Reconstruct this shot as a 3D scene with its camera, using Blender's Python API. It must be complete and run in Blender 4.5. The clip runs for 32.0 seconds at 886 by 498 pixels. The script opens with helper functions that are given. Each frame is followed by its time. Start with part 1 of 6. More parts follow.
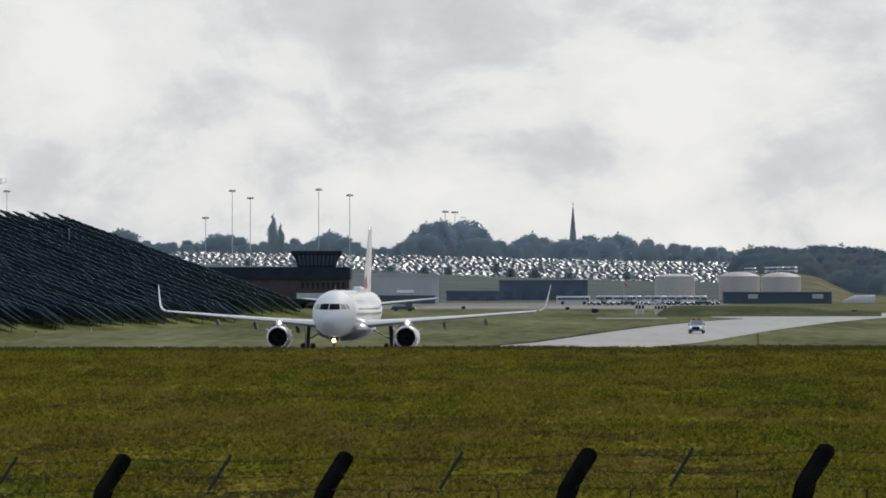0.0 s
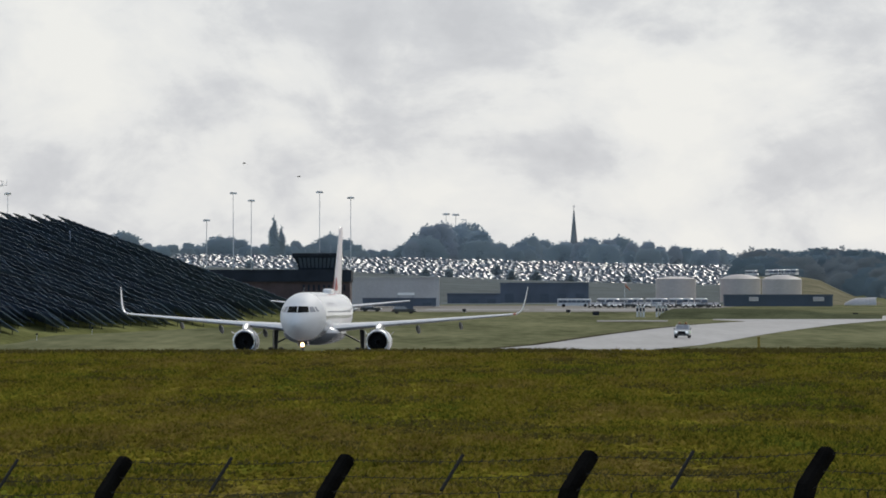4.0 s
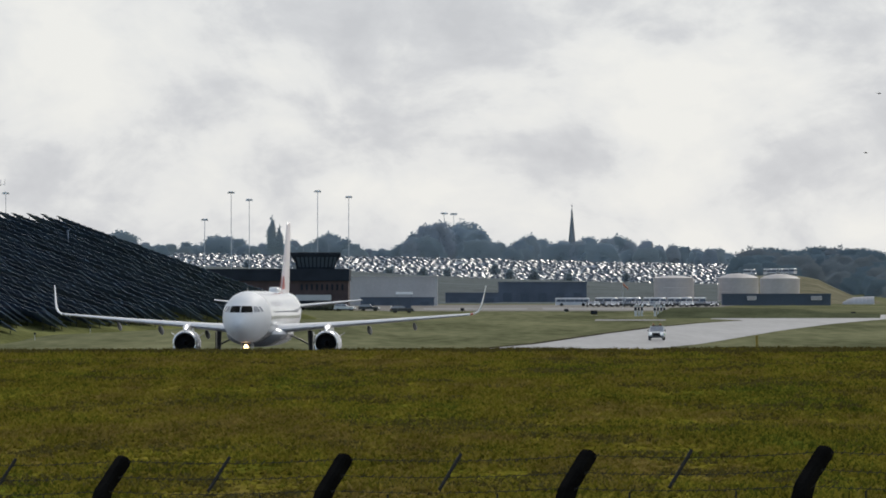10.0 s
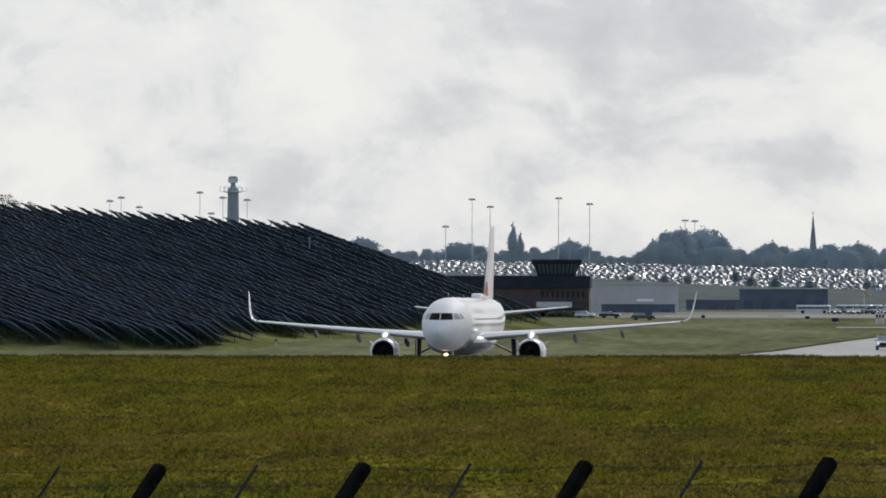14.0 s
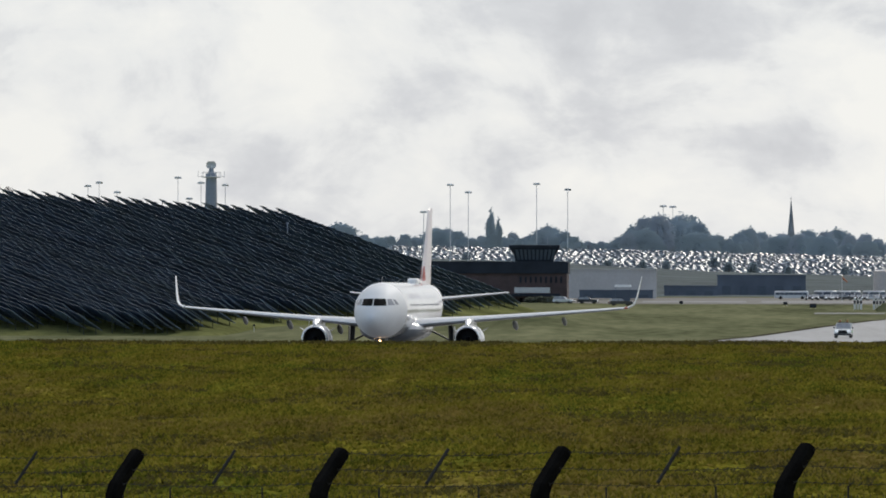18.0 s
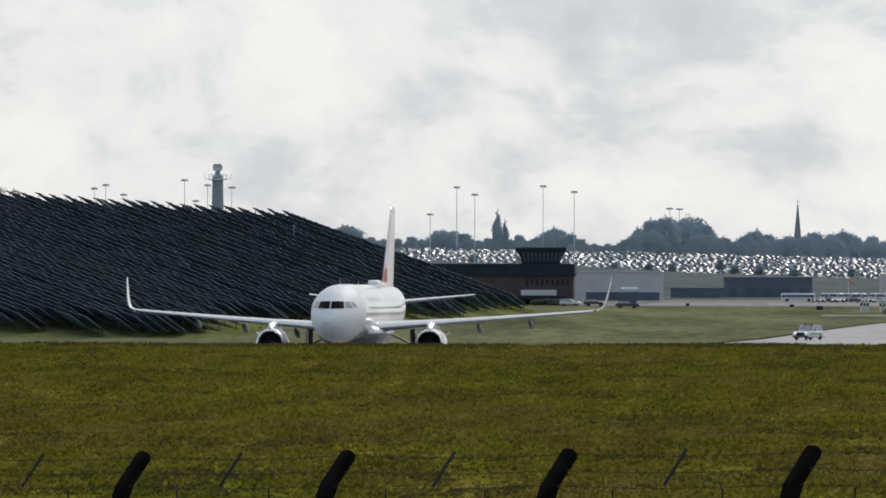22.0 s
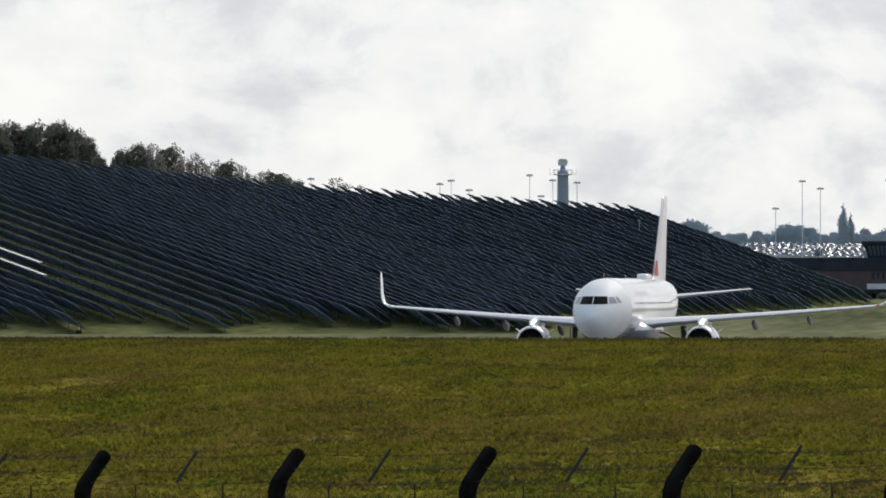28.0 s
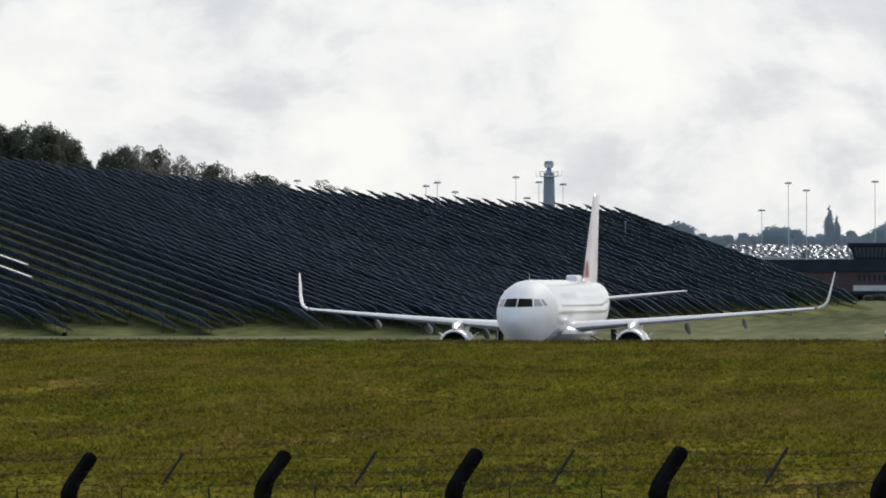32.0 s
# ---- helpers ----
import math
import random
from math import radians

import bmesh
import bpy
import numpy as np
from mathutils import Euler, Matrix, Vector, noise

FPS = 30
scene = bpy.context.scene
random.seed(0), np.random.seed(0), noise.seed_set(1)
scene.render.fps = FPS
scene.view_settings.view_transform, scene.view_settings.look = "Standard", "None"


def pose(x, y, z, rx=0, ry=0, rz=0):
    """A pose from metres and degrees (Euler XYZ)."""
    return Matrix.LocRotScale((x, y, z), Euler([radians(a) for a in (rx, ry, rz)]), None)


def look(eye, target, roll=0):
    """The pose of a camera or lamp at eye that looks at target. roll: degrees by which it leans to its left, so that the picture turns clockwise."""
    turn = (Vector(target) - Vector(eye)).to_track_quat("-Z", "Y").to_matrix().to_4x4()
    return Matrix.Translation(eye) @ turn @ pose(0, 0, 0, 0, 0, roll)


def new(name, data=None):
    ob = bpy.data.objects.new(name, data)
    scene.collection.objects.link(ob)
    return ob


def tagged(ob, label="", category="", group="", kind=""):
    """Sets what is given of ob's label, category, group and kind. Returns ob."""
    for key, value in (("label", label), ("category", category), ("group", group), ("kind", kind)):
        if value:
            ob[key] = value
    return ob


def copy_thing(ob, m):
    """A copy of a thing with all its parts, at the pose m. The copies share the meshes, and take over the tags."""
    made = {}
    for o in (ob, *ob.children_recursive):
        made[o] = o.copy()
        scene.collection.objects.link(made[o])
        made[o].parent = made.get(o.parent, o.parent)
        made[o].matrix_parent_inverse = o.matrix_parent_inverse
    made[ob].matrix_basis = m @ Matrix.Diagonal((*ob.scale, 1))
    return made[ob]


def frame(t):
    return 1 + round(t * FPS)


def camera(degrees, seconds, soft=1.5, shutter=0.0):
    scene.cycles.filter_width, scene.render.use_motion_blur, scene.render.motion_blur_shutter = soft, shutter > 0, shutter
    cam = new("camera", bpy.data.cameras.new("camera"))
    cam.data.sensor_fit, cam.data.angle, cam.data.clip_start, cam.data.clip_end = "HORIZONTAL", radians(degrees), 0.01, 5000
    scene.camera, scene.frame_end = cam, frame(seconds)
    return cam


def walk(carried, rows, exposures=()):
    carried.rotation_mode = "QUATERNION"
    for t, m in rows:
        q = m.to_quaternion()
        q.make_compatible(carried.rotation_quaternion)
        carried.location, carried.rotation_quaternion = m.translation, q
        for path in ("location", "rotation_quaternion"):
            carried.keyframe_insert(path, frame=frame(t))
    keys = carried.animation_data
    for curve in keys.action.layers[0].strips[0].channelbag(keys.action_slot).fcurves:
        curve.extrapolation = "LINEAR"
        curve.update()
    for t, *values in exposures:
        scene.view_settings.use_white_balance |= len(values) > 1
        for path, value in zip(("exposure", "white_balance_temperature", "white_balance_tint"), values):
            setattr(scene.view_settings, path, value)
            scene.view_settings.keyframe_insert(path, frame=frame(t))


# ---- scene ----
F = 12000.0          # focal length in picture widths / 1568
EYE = 5.2            # eye height above the taxiway
cam = camera(2 * math.degrees(math.atan(784 / F)), 32.0, soft=1.8)
PATH = [  # seconds, yaw, pitch, roll in degrees
    (0.0, 0.0000, 0.4202, 0.010),
    (0.5, 0.0045, 0.4268, 0.020),
    (1.0, 0.0060, 0.4341, 0.010),
    (1.5, 0.0061, 0.4366, 0.002),
    (2.0, 0.0028, 0.4415, 0.002),
    (2.5, 0.0076, 0.4377, 0.011),
    (3.0, 0.0063, 0.4414, 0.002),
    (3.5, 0.0082, 0.4412, -0.011),
    (5.5, 0.0061, 0.4422, 0.013),
    (6.0, 0.0061, 0.4422, 0.013),
    (6.5, 0.0053, 0.4429, 0.013),
    (7.0, 0.0062, 0.4403, 0.013),
    (7.5, 0.0044, 0.4356, 0.013),
    (8.0, -0.0005, 0.4341, 0.008),
    (8.5, -0.0012, 0.4269, 0.008),
    (9.0, -0.0037, 0.4336, -0.000),
    (9.5, -0.0046, 0.4324, 0.018),
    (10.0, -0.0085, 0.4348, 0.018),
    (10.5, -0.0082, 0.4420, -0.010),
    (11.0, -0.0086, 0.4414, 0.004),
    (11.5, -0.0086, 0.4414, 0.018),
    (12.0, 0.0022, 0.4232, 0.008),
    (12.5, 0.4164, 0.5942, -0.005),
    (13.0, 0.9933, 0.6711, -0.017),
    (13.5, 1.7894, 0.4943, -0.029),
    (15.5, 2.1985, 0.4942, -0.079),
    (16.0, 2.0060, 0.4355, -0.087),
    (16.5, 1.9244, 0.3910, -0.086),
    (17.0, 1.8622, 0.3657, -0.087),
    (17.5, 1.8412, 0.3619, -0.102),
    (18.0, 1.8401, 0.3704, -0.116),
    (18.5, 1.8458, 0.3833, -0.112),
    (19.0, 1.8562, 0.3901, -0.112),
    (19.5, 1.8587, 0.3944, -0.112),
    (20.0, 1.8675, 0.3984, -0.133),
    (20.5, 1.8740, 0.3979, -0.133),
    (21.0, 1.8793, 0.3973, -0.121),
    (21.5, 1.8842, 0.3936, -0.112),
    (22.0, 1.8952, 0.3906, -0.112),
    (22.5, 1.9010, 0.3917, -0.094),
    (23.0, 1.9117, 0.3949, -0.082),
    (23.5, 1.9563, 0.4888, -0.076),
    (24.0, 2.5549, 0.5620, -0.053),
    (24.5, 3.3776, 0.6518, -0.030),
    (25.0, 4.1763, 0.8710, -0.007),
    (25.5, 5.1042, 0.6473, 0.016),
    (27.5, 4.9223, 0.3818, 0.109),
    (28.0, 4.8150, 0.3468, 0.110),
    (28.5, 4.7563, 0.3324, 0.110),
    (29.0, 4.7127, 0.3321, 0.111),
    (29.5, 4.6930, 0.3356, 0.111),
    (30.0, 4.6919, 0.3403, 0.114),
    (30.5, 4.6930, 0.3455, 0.116),
    (31.0, 4.6999, 0.3533, 0.126),
    (31.5, 4.6970, 0.3606, 0.116),
    (32.0, 4.6980, 0.3629, 0.126),
]
walk(cam, [(t, pose(0, 0, EYE, 90 + pitch, roll, yaw)) for t, yaw, pitch, roll in PATH],
     exposures=[(0, 0.0), (12, 0.0), (16, 0.06), (23, 0.08), (25.5, 0.14), (28, 0.20), (32, 0.20)])

# ---------------------------------------------------------------- light
SUN_AZ, SUN_EL = 24.0, 36.0      # ahead and to the right, behind thin cloud
world = bpy.data.worlds.new("sky")
scene.world = world
world.use_nodes = True
wn, wl = world.node_tree.nodes, world.node_tree.links
for n in list(wn):
    wn.remove(n)


def wnode(kind, **kw):
    n = wn.new(kind)
    for k, v in kw.items():
        n.inputs[k].default_value = v
    return n


sky = wn.new("ShaderNodeTexSky")
sky.sky_type, sky.sun_disc = "NISHITA", False
sky.sun_elevation, sky.sun_rotation = radians(SUN_EL), radians(SUN_AZ)
coord = wn.new("ShaderNodeTexCoord")
stretch = wn.new("ShaderNodeMapping")
stretch.inputs["Scale"].default_value = (1.0, 1.0, 1.5)
stretch.inputs["Location"].default_value = (0.31, 0.0, 0.22)
wl.new(coord.outputs["Generated"], stretch.inputs["Vector"])
big = wnode("ShaderNodeTexNoise", Scale=25.0, Detail=9.0, Roughness=0.54, Distortion=0.4)
fine = wnode("ShaderNodeTexNoise", Scale=60.0, Detail=6.0, Roughness=0.58, Distortion=0.3)
for n in (big, fine):
    wl.new(stretch.outputs[0], n.inputs["Vector"])
mixed = wn.new("ShaderNodeMath")
mixed.operation = "MULTIPLY_ADD"
mixed.inputs[1].default_value = 0.55
wl.new(fine.outputs["Fac"], mixed.inputs[0])
wl.new(big.outputs["Fac"], mixed.inputs[2])
cloud = wn.new("ShaderNodeValToRGB")
cr = cloud.color_ramp
cr.elements[0].position, cr.elements[0].color = 0.60, (0.53, 0.55, 0.59, 1)
cr.elements[1].position, cr.elements[1].color = 0.93, (0.81, 0.815, 0.80, 1)
e = cr.elements.new(0.70)
e.color = (0.60, 0.62, 0.655, 1)
e = cr.elements.new(0.80)
e.color = (0.735, 0.75, 0.76, 1)
split = wn.new("ShaderNodeSeparateXYZ")
wl.new(coord.outputs["Generated"], split.inputs[0])
low = wn.new("ShaderNodeMapRange")        # thin bright cloud low over the horizon
for key, value in (("From Min", 0.008), ("From Max", 0.030), ("To Min", 0.04), ("To Max", 0.0)):
    low.inputs[key].default_value = value
wl.new(split.outputs["Z"], low.inputs["Value"])
lifted = wn.new("ShaderNodeMath")
wl.new(mixed.outputs[0], lifted.inputs[0])
wl.new(low.outputs[0], lifted.inputs[1])
wl.new(lifted.outputs[0], cloud.inputs["Fac"])
toward = wn.new("ShaderNodeVectorMath")
toward.operation = "DOT_PRODUCT"
toward.inputs[1].default_value = (math.sin(radians(SUN_AZ)), math.cos(radians(SUN_AZ)), 0.35)
wl.new(coord.outputs["Generated"], toward.inputs[0])
glow = wn.new("ShaderNodeMapRange")
for key, value in (("From Min", -1.0), ("From Max", 1.0), ("To Min", 0.70), ("To Max", 1.03)):
    glow.inputs[key].default_value = value
wl.new(toward.outputs["Value"], glow.inputs["Value"])
bg_sky = wnode("ShaderNodeBackground", Strength=0.15)
bg_cloud = wnode("ShaderNodeBackground", Strength=1.0)
wl.new(sky.outputs[0], bg_sky.inputs["Color"])
wl.new(cloud.outputs[0], bg_cloud.inputs["Color"])
wl.new(glow.outputs[0], bg_cloud.inputs["Strength"])
cover = wn.new("ShaderNodeMixShader")
gaps = wn.new("ShaderNodeMapRange")       # closed cloud ahead, breaking to blue behind the camera
for key, value in (("From Min", -0.5), ("From Max", 0.45), ("To Min", 0.10), ("To Max", 0.965)):
    gaps.inputs[key].default_value = value
wl.new(toward.outputs["Value"], gaps.inputs["Value"])
wl.new(gaps.outputs[0], cover.inputs["Fac"])
wl.new(bg_sky.outputs[0], cover.inputs[1])
wl.new(bg_cloud.outputs[0], cover.inputs[2])
wout = wn.new("ShaderNodeOutputWorld")
wl.new(cover.outputs[0], wout.inputs["Surface"])

sun_data = bpy.data.lights.new("sun", "SUN")
sun_data.energy, sun_data.angle, sun_data.color = 1.5, radians(16), (1.0, 0.95, 0.86)
sun = new("sun", sun_data)
az, el = radians(SUN_AZ), radians(SUN_EL)
sun.matrix_world = look((0, 0, 200), (-math.sin(az) * math.cos(el) * 100, -math.cos(az) * math.cos(el) * 100, 200 - math.sin(el) * 100))


# ---------------------------------------------------------------- materials
def mat(name, col, rough=0.6, metal=0.0, var=0.25, scale=3.0, fine=40.0, bump=0.0, tint=None, spec=0.5, island=0.0, random_ob=0.0, coat=0.0, emit=0.0, stretch=(1, 1, 1), through_light=0.0):
    """Procedural surface: a base colour that wanders at two scales, with relief."""
    m = bpy.data.materials.new(name)
    m.use_nodes = True
    n, l = m.node_tree.nodes, m.node_tree.links
    b = n["Principled BSDF"]
    b.inputs["Roughness"].default_value = rough
    b.inputs["Metallic"].default_value = metal
    b.inputs["Specular IOR Level"].default_value = spec
    b.inputs["Coat Weight"].default_value = coat
    b.inputs["Coat Roughness"].default_value = 0.22
    tc = n.new("ShaderNodeTexCoord")
    mp = n.new("ShaderNodeMapping")
    mp.inputs["Scale"].default_value = stretch
    l.new(tc.outputs["Object"], mp.inputs["Vector"])
    n1, n2 = n.new("ShaderNodeTexNoise"), n.new("ShaderNodeTexNoise")
    for nn, s in ((n1, scale), (n2, fine)):
        nn.inputs["Scale"].default_value = s
        nn.inputs["Detail"].default_value = 4
        l.new(mp.outputs[0], nn.inputs["Vector"])
    add = n.new("ShaderNodeMath")
    add.operation = "MULTIPLY_ADD"
    add.inputs[1].default_value = 0.6
    l.new(n2.outputs["Fac"], add.inputs[0])
    l.new(n1.outputs["Fac"], add.inputs[2])
    source = add.outputs[0]
    centre = 0.8
    for on, node, out in ((island, "ShaderNodeNewGeometry", "Random Per Island"), (random_ob, "ShaderNodeObjectInfo", "Random")):
        if on:
            r = n.new(node)
            a2 = n.new("ShaderNodeMath")
            a2.operation = "MULTIPLY_ADD"
            a2.inputs[1].default_value = on
            l.new(r.outputs[out], a2.inputs[0])
            l.new(source, a2.inputs[2])
            source = a2.outputs[0]
            centre += on / 2
    ramp = n.new("ShaderNodeValToRGB")
    spread = 0.22 + (island + random_ob) / 2
    lo = [max(c * (1 - var), 0) for c in col]
    hi = [min(c * (1 + var), 1) for c in (tint or col)]
    mr = n.new("ShaderNodeMapRange")
    mr.inputs["From Min"].default_value = centre - spread
    mr.inputs["From Max"].default_value = centre + spread
    l.new(source, mr.inputs["Value"])
    ramp.color_ramp.elements[0].color = (*lo, 1)
    ramp.color_ramp.elements[1].color = (*hi, 1)
    l.new(mr.outputs[0], ramp.inputs["Fac"])
    l.new(ramp.outputs[0], b.inputs["Base Color"])
    if bump:
        bp = n.new("ShaderNodeBump")
        bp.inputs["Strength"].default_value = bump
        l.new(n2.outputs["Fac"], bp.inputs["Height"])
        l.new(bp.outputs[0], b.inputs["Normal"])
    if through_light:
        tl, mx = n.new("ShaderNodeBsdfTranslucent"), n.new("ShaderNodeMixShader")
        mx.inputs["Fac"].default_value = through_light
        l.new(ramp.outputs[0], tl.inputs["Color"])
        l.new(b.outputs[0], mx.inputs[1])
        l.new(tl.outputs[0], mx.inputs[2])
        l.new(mx.outputs[0], n["Material Output"].inputs["Surface"])
    if emit:
        b.inputs["Emission Color"].default_value = (*col, 1)
        b.inputs["Emission Strength"].default_value = emit
    return m


def meadow(name, island=0.0, through_light=0.0):
    """Rough autumn grass: green, olive and brown patches drawn out along the field, broken by fine light and dark blades."""
    m = bpy.data.materials.new(name)
    m.use_nodes = True
    n, l = m.node_tree.nodes, m.node_tree.links
    b = n["Principled BSDF"]
    b.inputs["Roughness"].default_value = 1.0
    b.inputs["Specular IOR Level"].default_value = 0.0
    tc = n.new("ShaderNodeTexCoord")

    def wander(stretch, scale, detail, seed):
        mp, t = n.new("ShaderNodeMapping"), n.new("ShaderNodeTexNoise")
        mp.inputs["Scale"].default_value = stretch
        mp.inputs["Location"].default_value = (seed, seed * 2.3, 0)
        t.inputs["Scale"].default_value, t.inputs["Detail"].default_value, t.inputs["Roughness"].default_value = scale, detail, 0.62
        l.new(tc.outputs["Object"], mp.inputs["Vector"])
        l.new(mp.outputs[0], t.inputs["Vector"])
        return t.outputs["Fac"]

    def blend(a, k, c):
        q = n.new("ShaderNodeMath")
        q.operation = "MULTIPLY_ADD"
        q.inputs[1].default_value = k
        l.new(a, q.inputs[0])
        if c is None:
            q.inputs[2].default_value = 0.0
        else:
            l.new(c, q.inputs[2])
        return q.outputs[0]

    hue = blend(wander((1, 0.10, 1), 1.1, 5, 3.0), 0.55, wander((1, 0.22, 1), 0.16, 4, 1.0))
    light = blend(wander((1, 0.20, 1), 6.0, 4, 5.0), 0.8, blend(wander((1, 0.08, 1), 0.8, 3, 8.0), 0.7, None))
    if island:
        rnd = n.new("ShaderNodeNewGeometry").outputs["Random Per Island"]
        hue = blend(rnd, island * 0.5, hue)
        light = blend(rnd, island, light)
    ramp = n.new("ShaderNodeValToRGB")
    mr = n.new("ShaderNodeMapRange")
    mr.inputs["From Min"].default_value, mr.inputs["From Max"].default_value = 0.56 + island * 0.1, 0.98 + island * 0.4
    l.new(hue, mr.inputs["Value"])
    l.new(mr.outputs[0], ramp.inputs["Fac"])
    e = ramp.color_ramp.elements
    e[0].position, e[0].color = 0.10, (0.122, 0.146, 0.021, 1)
    e[1].position, e[1].color = 0.92, (0.200, 0.151, 0.043, 1)
    mid = e.new(0.5)
    mid.color = (0.210, 0.182, 0.024, 1)
    value = n.new("ShaderNodeMapRange")
    value.inputs["From Min"].default_value, value.inputs["From Max"].default_value = 0.56, 0.94 + island
    value.inputs["To Min"].default_value, value.inputs["To Max"].default_value = 0.30, 1.50 if island else 1.12
    l.new(light, value.inputs["Value"])
    mul = n.new("ShaderNodeVectorMath")
    mul.operation = "SCALE"
    l.new(ramp.outputs[0], mul.inputs[0])
    l.new(value.outputs[0], mul.inputs["Scale"])
    l.new(mul.outputs[0], b.inputs["Base Color"])
    if through_light:
        tl, mx = n.new("ShaderNodeBsdfTranslucent"), n.new("ShaderNodeMixShader")
        mx.inputs["Fac"].default_value = through_light
        l.new(mul.outputs[0], tl.inputs["Color"])
        l.new(b.outputs[0], mx.inputs[1])
        l.new(tl.outputs[0], mx.inputs[2])
        l.new(mx.outputs[0], n["Material Output"].inputs["Surface"])
    return m


